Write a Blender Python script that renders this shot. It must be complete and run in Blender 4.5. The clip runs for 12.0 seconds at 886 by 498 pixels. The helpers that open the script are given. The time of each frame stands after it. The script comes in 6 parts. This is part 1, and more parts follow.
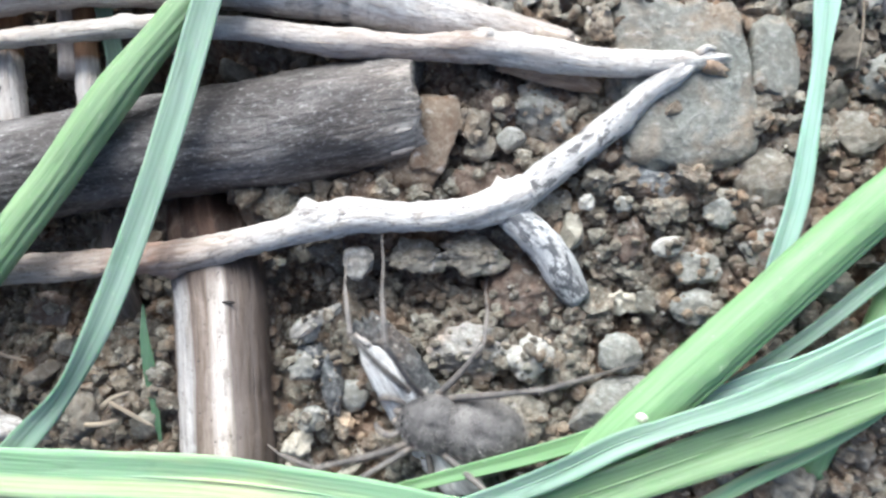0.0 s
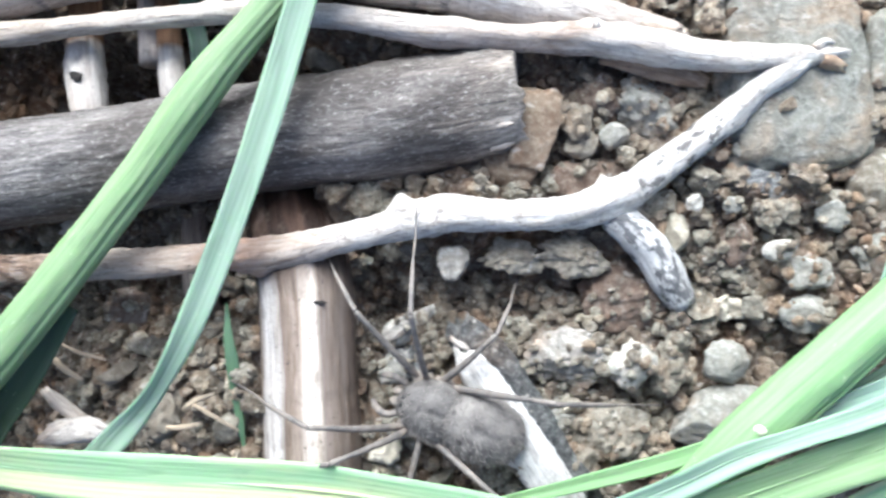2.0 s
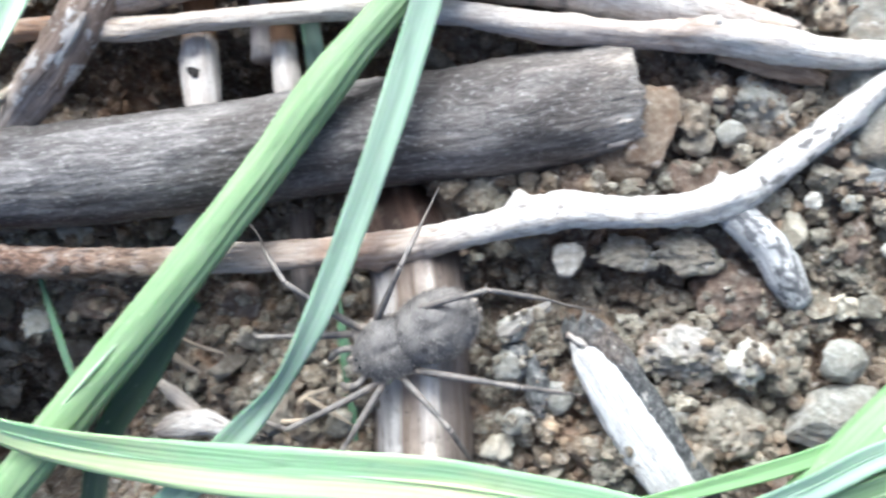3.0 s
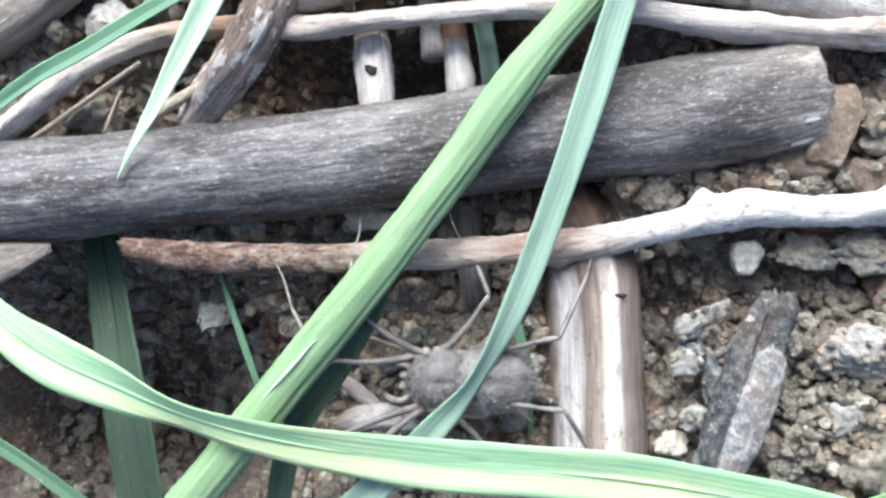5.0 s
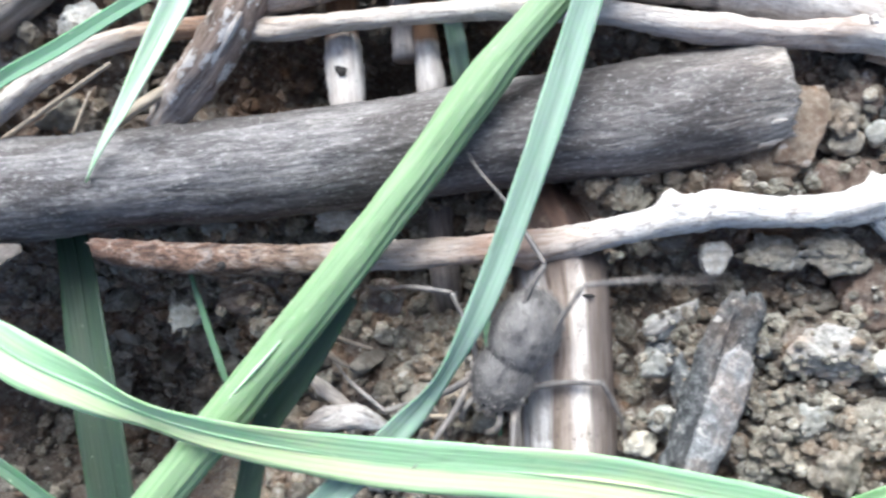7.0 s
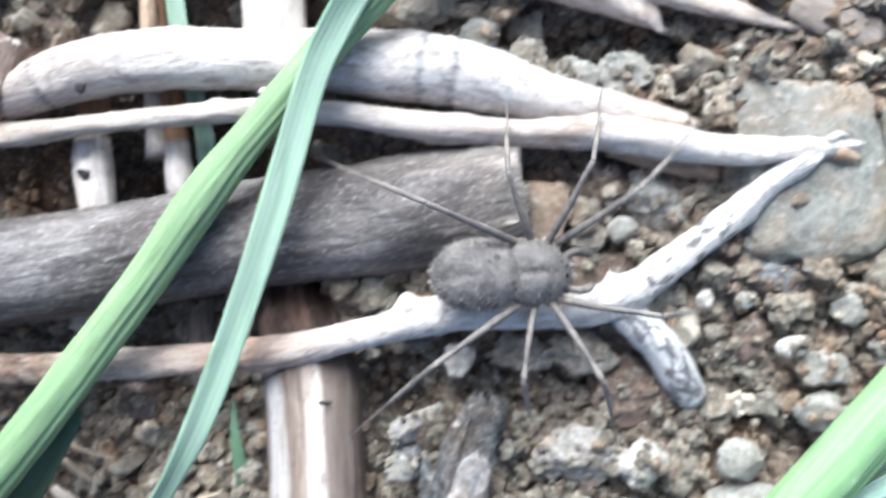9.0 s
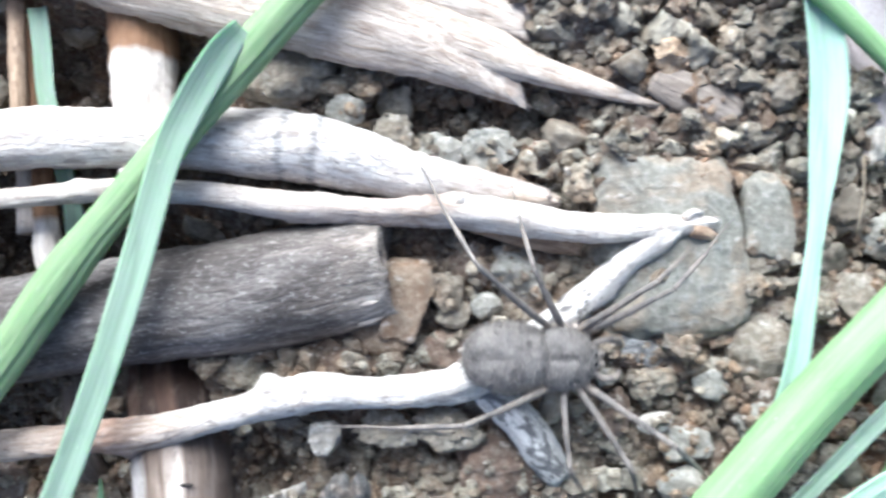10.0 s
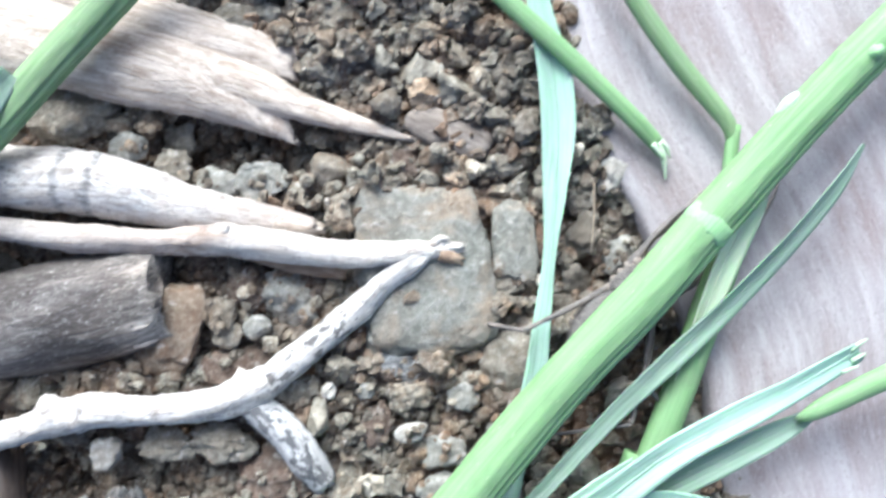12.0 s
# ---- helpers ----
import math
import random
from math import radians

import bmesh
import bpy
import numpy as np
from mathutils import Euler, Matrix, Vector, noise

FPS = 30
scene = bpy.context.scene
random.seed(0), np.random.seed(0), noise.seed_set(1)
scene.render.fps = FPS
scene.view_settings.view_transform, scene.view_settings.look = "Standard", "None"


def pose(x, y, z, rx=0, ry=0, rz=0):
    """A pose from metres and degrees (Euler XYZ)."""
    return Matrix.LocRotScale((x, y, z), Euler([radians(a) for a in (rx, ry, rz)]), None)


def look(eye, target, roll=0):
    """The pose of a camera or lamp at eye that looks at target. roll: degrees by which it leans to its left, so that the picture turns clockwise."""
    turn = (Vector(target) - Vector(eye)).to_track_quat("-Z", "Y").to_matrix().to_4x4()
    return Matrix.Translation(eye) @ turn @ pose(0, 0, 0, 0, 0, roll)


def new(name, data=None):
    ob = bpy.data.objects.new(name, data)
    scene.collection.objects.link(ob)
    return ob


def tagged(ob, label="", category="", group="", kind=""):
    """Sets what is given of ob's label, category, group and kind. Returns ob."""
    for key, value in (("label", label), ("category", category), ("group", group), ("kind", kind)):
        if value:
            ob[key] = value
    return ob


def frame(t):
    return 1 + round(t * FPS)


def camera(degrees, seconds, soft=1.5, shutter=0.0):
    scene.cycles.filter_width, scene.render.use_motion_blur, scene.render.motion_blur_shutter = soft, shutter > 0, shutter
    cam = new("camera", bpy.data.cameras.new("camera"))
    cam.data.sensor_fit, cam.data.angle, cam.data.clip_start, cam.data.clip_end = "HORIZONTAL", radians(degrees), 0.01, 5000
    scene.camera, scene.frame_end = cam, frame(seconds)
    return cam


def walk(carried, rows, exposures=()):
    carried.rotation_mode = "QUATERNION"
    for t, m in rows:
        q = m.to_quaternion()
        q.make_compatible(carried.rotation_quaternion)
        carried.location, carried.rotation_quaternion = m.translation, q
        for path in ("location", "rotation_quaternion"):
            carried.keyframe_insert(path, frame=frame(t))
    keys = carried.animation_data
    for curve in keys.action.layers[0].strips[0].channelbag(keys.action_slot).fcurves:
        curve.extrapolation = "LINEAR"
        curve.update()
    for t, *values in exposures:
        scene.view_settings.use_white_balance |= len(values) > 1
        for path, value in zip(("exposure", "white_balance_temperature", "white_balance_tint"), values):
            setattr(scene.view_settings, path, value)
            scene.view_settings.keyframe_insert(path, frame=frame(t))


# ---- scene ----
# The world is at life size: a patch of garden soil about twelve centimetres across.
cam = camera(60.8, 12.0, soft=2.5, shutter=0.8)
PATH = [
    (0.0, 4e-05, -0.00059, 0.0642, 0.788, -0.209, 0.144),
    (0.5, -0.0018, -0.00057, 0.06275, 0.768, -0.125, 0.303),
    (1.0, -0.00331, -0.00034, 0.06181, 0.725, 0.194, 0.487),
    (1.5, -0.00515, -0.00033, 0.06139, 0.674, 0.145, 0.707),
    (2.0, -0.00764, -0.00043, 0.06133, 0.602, 0.291, 0.914),
    (2.5, -0.01147, -0.00109, 0.06122, 1.058, 0.558, 1.019),
    (3.0, -0.01627, -0.00133, 0.06148, 0.974, 1.188, 1.385),
    (3.5, -0.0208, -0.00089, 0.06179, 0.407, 2.045, 1.453),
    (3.7, -0.02286, -0.00123, 0.06212, 0.547, 2.236, 1.78),
    (5.3, -0.0303, -0.00102, 0.06248, 0.114, 2.354, 1.663),
    (5.5, -0.03033, -0.001, 0.06244, 0.083, 2.316, 1.698),
    (6.0, -0.03051, -0.00117, 0.06249, 0.217, 2.183, 1.72),
    (6.5, -0.03015, -0.00129, 0.06246, 0.324, 2.203, 1.731),
    (6.7, -0.02931, -0.00124, 0.06246, 0.326, 2.36, 1.739),
    (8.3, -0.01389, 0.00149, 0.06198, 0.985, 2.283, 0.851),
    (8.5, -0.01136, 0.00334, 0.06135, 0.5, 2.582, 0.626),
    (9.0, -0.00635, 0.00716, 0.06083, 1.004, 2.012, 0.491),
    (9.5, -0.00127, 0.01139, 0.06063, 1.616, 1.459, 0.07),
    (10.0, 0.00423, 0.01292, 0.06067, 1.609, 1.42, -0.079),
    (10.5, 0.00915, 0.0098, 0.06112, 1.729, 1.078, -0.326),
    (11.0, 0.01422, 0.0086, 0.0627, 1.696, 0.617, -0.619),
    (11.5, 0.01927, 0.01109, 0.0649, 1.882, 0.052, -0.775),
    (12.0, 0.02249, 0.01414, 0.06562, 2.151, -0.334, -0.992),
]
EXPOSURE = 1.35
walk(cam, [(t, pose(*row)) for t, *row in PATH],
     [(t, EXPOSURE + e, kelvin, tint) for t, e, kelvin, tint in (
         (0.0, -0.2, 5640, 4), (1.0, -0.02, 5630, 4), (2.5, 0.16, 5610, 4), (3.5, 0.15, 5590, 4), (5.5, 0.05, 5570, 5), (6.5, 0.05, 5560, 5),
         (8.5, 0.11, 5560, 5), (9.5, 0.20, 5540, 5), (10.0, 0.18, 5530, 5), (11.0, -0.05, 5530, 4), (12.0, 0.0, 5530, 4))])

# ---- light: bright overcast sky, a broad glow from the far side of the bed ----
world = bpy.data.worlds.new("sky")
scene.world = world
world.use_nodes = True
sky = world.node_tree.nodes.new("ShaderNodeTexSky")
sky.sky_type, sky.sun_disc = "NISHITA", False
sky.sun_elevation, sky.sun_rotation = radians(38), radians(-12)
sky.air_density, sky.dust_density, sky.ozone_density = 0.5, 5.0, 0.4
world.node_tree.links.new(sky.outputs[0], world.node_tree.nodes["Background"].inputs[0])
world.node_tree.nodes["Background"].inputs[1].default_value = 0.14
sun = new("sun", bpy.data.lights.new("sun", "SUN"))
sun.data.energy, sun.data.angle, sun.data.color = 2.2, radians(36), (1.0, 0.99, 0.98)
sun.matrix_world = look((-0.2, 0.78, 0.62), (0, 0, 0))
scene.view_settings.use_white_balance = True

MM = 0.001


# ---- materials ----
class Nodes:
    """A node material, put together with few words."""

    def __init__(self, name):
        self.material = bpy.data.materials.new(name)
        self.material.use_nodes = True
        self.tree = self.material.node_tree
        self.shader = self.tree.nodes["Principled BSDF"]

    def node(self, kind, **settings):
        n = self.tree.nodes.new("ShaderNode" + kind)
        for key, value in settings.items():
            if key == "mode":
                n.operation = value
            elif key == "attribute":
                n.attribute_name = value
            elif key == "data":
                n.data_type = value
            elif key == "blend":
                n.blend_type = value
        return n

    def link(self, a, b):
        self.tree.links.new(a, b)

    def coords(self, attribute="", scale=(1, 1, 1), shift=None):
        if attribute:
            source = self.node("Attribute", attribute=attribute).outputs["Vector"]
        else:
            source = self.node("TexCoord").outputs["Object"]
        m = self.node("Mapping")
        m.inputs["Scale"].default_value = scale
        self.link(source, m.inputs["Vector"])
        if shift is not None:
            self.link(shift, m.inputs["Location"])
        return m.outputs[0]

    def noise(self, vector, scale, detail=5.0, rough=0.6, distort=0.0):
        n = self.node("TexNoise")
        n.inputs["Scale"].default_value, n.inputs["Detail"].default_value = scale, detail
        n.inputs["Roughness"].default_value, n.inputs["Distortion"].default_value = rough, distort
        self.link(vector, n.inputs["Vector"])
        return n.outputs["Fac"]

    def ramp(self, fac, stops):
        r = self.node("ValToRGB")
        while len(r.color_ramp.elements) < len(stops):
            r.color_ramp.elements.new(0.5)
        for e, (p, c) in zip(r.color_ramp.elements, stops):
            e.position = p
            e.color = (c, c, c, 1) if isinstance(c, (int, float)) else (*c, 1)
        self.link(fac, r.inputs[0])
        return r.outputs[0]

    def mix(self, fac, a, b, blend="MIX"):
        m = self.node("Mix", data="RGBA", blend=blend)
        for value, socket in ((fac, m.inputs[0]), (a, m.inputs[6]), (b, m.inputs[7])):
            if isinstance(value, (int, float)):
                socket.default_value = value
            elif isinstance(value, tuple):
                socket.default_value = (*value, 1)
            else:
                self.link(value, socket)
        return m.outputs[2]

    def math(self, mode, a, b=0.0):
        m = self.node("Math", mode=mode)
        for value, socket in ((a, m.inputs[0]), (b, m.inputs[1])):
            if isinstance(value, (int, float)):
                socket.default_value = value
            else:
                self.link(value, socket)
        return m.outputs[0]

    def island(self):
        return self.node("NewGeometry").outputs["Random Per Island"]

    def chance(self):
        return self.node("ObjectInfo").outputs["Random"]

    def done(self, colour, rough=0.85, bump=None, depth=0.0002, strength=0.6, specular=0.3):
        for value, key in ((colour, "Base Color"), (rough, "Roughness")):
            if isinstance(value, tuple):
                self.shader.inputs[key].default_value = (*value, 1)
            elif isinstance(value, (int, float)):
                self.shader.inputs[key].default_value = value
            else:
                self.link(value, self.shader.inputs[key])
        self.shader.inputs["Specular IOR Level"].default_value = specular
        if bump is not None:
            b = self.node("Bump")
            b.inputs["Strength"].default_value, b.inputs["Distance"].default_value = strength, depth
            self.link(bump, b.inputs["Height"])
            self.link(b.outputs[0], self.shader.inputs["Normal"])
        return self.material


def wood(name, stops, streaks, blotch, blotch_amount, rough=0.8, fine=0.35, pits=0.5, across=1.6, stretch=0.13, spot=0.9, edge=(0.5, 0.62), relief=0.8, distort=0.3, flecks=0.0, fade=None, patches=0.0, rings=(), dirt=None, sharp=(0.3, 0.68), bands=(), scuff=0.0):
    """Weathered wood. stops: colours along the stick; streaks: (dark, light) factors across the grain; blotch: a stain's colour."""
    k = Nodes(name)
    along = k.node("Attribute", attribute="along").outputs["Fac"]
    wob = k.noise(k.coords("grain", (0.25, 0.25, 0.12)), 1.0, 3)
    base = k.ramp(k.math("ADD", along, k.math("MULTIPLY", k.math("SUBTRACT", wob, 0.5), 0.18)), stops)
    grain = k.noise(k.coords("grain", (across, across, stretch)), 1.6, 6, 0.65, distort)
    base = k.mix(1.0, base, k.ramp(grain, [(sharp[0], streaks[0]), (sharp[1], streaks[1])]), "MULTIPLY")
    if bands:
        # bleached and stained strips along the wood, with a highlight and edge shade painted in
        across_x = k.node("SeparateXYZ")
        k.link(k.node("Attribute", attribute="grain").outputs["Vector"], across_x.inputs[0])
        drift = k.noise(k.coords("grain", (0.5, 0.5, 0.10)), 1.0, 4, 0.6)
        place = k.math("ADD", k.math("ADD", k.math("MULTIPLY", across_x.outputs[0], 0.122), 0.44), k.math("MULTIPLY", drift, 0.12))
        base = k.mix(1.0, base, k.ramp(place, list(bands)), "MULTIPLY")
    spots = k.noise(k.coords("grain", (0.8, 0.8, 0.45)), spot, 6, 0.7)
    amount = k.math("MULTIPLY", k.ramp(spots, [(edge[0], 0.0), (edge[1], 1.0)]), blotch_amount)
    if fade:
        amount = k.math("MULTIPLY", amount, k.ramp(along, [(fade[0], 1.0), (fade[1], 0.12)]))
    base = k.mix(amount, base, blotch)
    for place in rings:
        near = k.ramp(k.math("ADD", along, k.math("MULTIPLY", k.math("SUBTRACT", spots, 0.5), 0.035)), [(place - 0.007, 0.0), (place - 0.003, 1.0), (place + 0.003, 1.0), (place + 0.007, 0.0)])
        base = k.mix(k.math("MULTIPLY", near, k.ramp(grain, [(0.36, 0.9), (0.62, 0.35)])), base, (0.13, 0.13, 0.135))
    if dirt:
        old = k.ramp(along, [(dirt[0], 1.0), (dirt[1], 0.0)])
        mottle = k.noise(k.coords("grain", (1, 1, 0.45)), 1.7, 6, 0.75, 0.4)
        base = k.mix(k.math("MULTIPLY", old, k.ramp(mottle, [(0.44, 0.85), (0.52, 0.0)])), base, (0.045, 0.028, 0.021))
        base = k.mix(k.math("MULTIPLY", old, k.ramp(mottle, [(0.57, 0.0), (0.64, 0.7)])), base, (0.42, 0.36, 0.30))
    if patches:
        worn = k.noise(k.coords("grain", (0.35, 0.35, 0.10)), 0.8, 5, 0.65, 0.6)
        base = k.mix(k.math("MULTIPLY", k.ramp(worn, [(0.44, 1.0), (0.56, 0.0)]), patches), base, (0.05, 0.042, 0.037))
    if flecks:
        fleck = k.noise(k.coords("grain", (1, 1, 0.42)), 3.6, 6, 0.8)
        base = k.mix(k.math("MULTIPLY", k.ramp(fleck, [(0.55, 0.0), (0.66, 1.0)]), flecks), base, (0.44, 0.42, 0.395))
        base = k.mix(k.math("MULTIPLY", k.ramp(fleck, [(0.36, 1.0), (0.46, 0.0)]), 0.7), base, (0.035, 0.032, 0.03))
    if scuff:
        # flaking skin: grey where the top layer is gone, with fine dark cracks between the flakes
        flake = k.noise(k.coords("grain", (1, 1, 0.55)), 1.15, 8, 0.72, 0.8)
        base = k.mix(k.math("MULTIPLY", k.ramp(flake, [(0.38, 1.0), (0.50, 0.0)]), scuff), base, (0.40, 0.36, 0.325))
        crack = k.math("ABSOLUTE", k.math("SUBTRACT", k.noise(k.coords("grain", (1, 1, 0.6)), 1.9, 5, 0.6, 0.5), 0.5))
        base = k.mix(k.math("MULTIPLY", k.ramp(crack, [(0.0, 1.0), (0.012, 0.0)]), scuff * 0.7), base, (0.11, 0.09, 0.08))
    speck = k.noise(k.coords("grain", (1, 1, 0.8)), 3.2, 4, 0.7)
    base = k.mix(k.math("MULTIPLY", k.ramp(speck, [(0.62, 0.0), (0.7, 1.0)]), pits), base, (0.05, 0.04, 0.035))
    height = k.math("ADD", k.math("MULTIPLY", grain, 1.0), k.math("MULTIPLY", speck, fine))
    if scuff:
        height = k.math("ADD", height, k.math("MULTIPLY", flake, 1.6))
    return k.done(base, rough, height, 0.0005, relief, 0.25)


white_bark = wood("white_bark", [(0, (0.54, 0.46, 0.39)), (0.3, (0.76, 0.72, 0.66)), (1, (0.82, 0.80, 0.76))],
                  ((0.60, 0.53, 0.47), (1.05, 1.05, 1.04)), (0.22, 0.18, 0.15), 0.6, across=2.0, stretch=0.35, spot=1.3, edge=(0.56, 0.63), pits=0.7, scuff=0.45)
twig_bark = wood("red_and_white_twig_bark", [(0.0, (0.15, 0.083, 0.056)), (0.14, (0.19, 0.122, 0.086)), (0.26, (0.27, 0.20, 0.15)), (0.34, (0.56, 0.50, 0.43)),
                                     (0.44, (0.52, 0.44, 0.37)), (0.50, (0.38, 0.26, 0.20)), (0.56, (0.56, 0.47, 0.39)), (0.64, (0.78, 0.75, 0.70)), (1, (0.82, 0.80, 0.76))],
                 ((0.62, 0.56, 0.50), (1.08, 1.08, 1.07)), (0.22, 0.17, 0.135), 0.55, across=2.2, stretch=0.3, spot=1.7, edge=(0.57, 0.63), pits=0.8, dirt=(0.24, 0.34), scuff=0.45)
ringed_bark = wood("ringed_pale_bark", [(0, (0.52, 0.44, 0.37)), (0.3, (0.76, 0.73, 0.68)), (0.78, (0.80, 0.78, 0.74)), (0.9, (0.60, 0.55, 0.50)), (1, (0.54, 0.48, 0.43))],
                   ((0.60, 0.53, 0.47), (1.05, 1.05, 1.04)), (0.24, 0.20, 0.17), 0.6, across=2.0, stretch=0.35, spot=1.0, edge=(0.55, 0.63), pits=0.7, rings=(0.641, 0.684, 0.115), scuff=0.45)
upper_bark = wood("pale_stained_twig_bark", [(0.0, (0.66, 0.62, 0.56)), (0.22, (0.66, 0.61, 0.54)), (0.27, (0.5, 0.42, 0.34)), (0.30, (0.31, 0.19, 0.12)), (0.36, (0.57, 0.50, 0.42)), (0.6, (0.77, 0.74, 0.68)),
                                      (0.76, (0.60, 0.53, 0.47)), (0.80, (0.40, 0.33, 0.28)), (0.84, (0.78, 0.75, 0.70)), (1, (0.78, 0.76, 0.71))],
                  ((0.60, 0.53, 0.47), (1.08, 1.08, 1.07)), (0.24, 0.19, 0.16), 0.5, across=2.2, stretch=0.3, spot=1.6, edge=(0.57, 0.63), pits=0.7, scuff=0.45)
speckled_bark = wood("speckled_bark", [(0, (0.66, 0.64, 0.61)), (0.35, (0.72, 0.70, 0.66)), (1, (0.78, 0.76, 0.72))], ((0.6, 0.56, 0.53), (1.06, 1.06, 1.06)), (0.10, 0.093, 0.09), 0.85, pits=0.5, spot=1.25, edge=(0.54, 0.58), fade=(0.45, 0.95), scuff=0.45)
lichen_bark = wood("lichen_bark", [(0, (0.68, 0.67, 0.64)), (1, (0.58, 0.57, 0.54))], ((0.45, 0.44, 0.44), (1.1, 1.1, 1.1)), (0.07, 0.07, 0.075), 0.85, pits=0.6, spot=1.3, edge=(0.50, 0.56))
dark_wood = wood("dark_weathered_wood", [(0, (0.135, 0.127, 0.121)), (0.5, (0.145, 0.137, 0.133)), (0.9, (0.128, 0.116, 0.108)), (0.955, (0.14, 0.122, 0.108)), (0.978, (0.33, 0.29, 0.25)), (1, (0.42, 0.38, 0.33))],
                 ((0.45, 0.44, 0.43), (1.6, 1.58, 1.55)), (0.21, 0.195, 0.175), 0.6, spot=0.5, across=1.1, stretch=0.16, edge=(0.48, 0.64), pits=0.95, relief=0.75, distort=0.25, rough=0.58, flecks=0.75, patches=0.8)
# first stops: reddish wood, darkened in colour for the shade beneath the log
striped_wood = wood("striped_bare_wood", [(0, (0.028, 0.017, 0.012)), (0.285, (0.036, 0.021, 0.015)), (0.36, (0.31, 0.285, 0.26)), (1, (0.32, 0.30, 0.28))],
                    ((0.62, 0.56, 0.50), (1.25, 1.25, 1.26)), (0.16, 0.125, 0.10), 0.45, across=0.9, stretch=0.06, distort=0.1, edge=(0.54, 0.62), rough=0.5, sharp=(0.32, 0.64),
                    pits=0.9, bands=((0.0, (0.46, 0.39, 0.34)), (0.14, (0.60, 0.53, 0.47)), (0.28, (0.72, 0.65, 0.60)), (0.34, (2.0, 1.96, 1.86)), (0.46, (1.9, 1.86, 1.78)), (0.52, (0.88, 0.78, 0.69)), (0.63, (0.84, 0.75, 0.67)), (0.67, (0.5, 0.41, 0.35)), (0.71, (1.45, 1.50, 1.53)), (0.90, (1.65, 1.70, 1.73)), (0.97, (0.6, 0.5, 0.43))))
peg_wood = wood("peg_wood", [(0, (0.22, 0.12, 0.065)), (0.44, (0.28, 0.165, 0.095)), (0.50, (0.68, 0.64, 0.58)), (1, (0.60, 0.55, 0.50))], ((0.7, 0.65, 0.6), (1.1, 1.1, 1.1)), (0.2, 0.14, 0.1), 0.3)
splinter_wood = wood("splinter_wood", [(0, (0.60, 0.54, 0.46)), (1, (0.58, 0.52, 0.45))], ((0.55, 0.48, 0.42), (1.15, 1.15, 1.15)), (0.30, 0.23, 0.18), 0.6, spot=0.7)
chip_tan = wood("tan_wood", [(0, (0.40, 0.30, 0.21)), (1, (0.46, 0.36, 0.26))], ((0.5, 0.42, 0.36), (1.3, 1.3, 1.3)), (0.2, 0.13, 0.09), 0.5, spot=1.6)
chip_wood = wood("chip_wood", [(0, (0.27, 0.235, 0.20)), (1, (0.25, 0.22, 0.19))], ((0.6, 0.55, 0.5), (1.3, 1.3, 1.3)), (0.14, 0.11, 0.09), 0.4)
splinter_dark = wood("frayed_wood", [(0, (0.15, 0.125, 0.11)), (1, (0.30, 0.26, 0.22))], ((0.5, 0.46, 0.42), (1.4, 1.4, 1.4)), (0.1, 0.08, 0.07), 0.4)
flaky_bark = wood("flaky_brown_bark", [(0, (0.24, 0.185, 0.145)), (0.6, (0.25, 0.19, 0.15)), (1, (0.40, 0.36, 0.32))], ((0.4, 0.34, 0.3), (1.5, 1.5, 1.5)), (0.66, 0.62, 0.56), 0.85, spot=0.8, edge=(0.55, 0.60))
bark_inside = wood("white_inner_bark", [(0, (0.58, 0.56, 0.52)), (0.2, (0.74, 0.73, 0.70)), (1, (0.76, 0.75, 0.72))], ((0.6, 0.58, 0.55), (1.08, 1.08, 1.08)), (0.36, 0.33, 0.30), 0.55, spot=1.5, edge=(0.54, 0.62), pits=0.6)
# near-black colour in place of the shade inside knot holes and notches
hollow = wood("hollow_shade", [(0, (0.028, 0.024, 0.021)), (1, (0.032, 0.027, 0.023))], ((0.5, 0.5, 0.5), (1.2, 1.2, 1.2)), (0.015, 0.013, 0.012), 0.5)
straw = wood("dry_straw", [(0, (0.40, 0.33, 0.24)), (1, (0.42, 0.36, 0.28))], ((0.7, 0.65, 0.6), (1.1, 1.1, 1.1)), (0.2, 0.15, 0.1), 0.3)


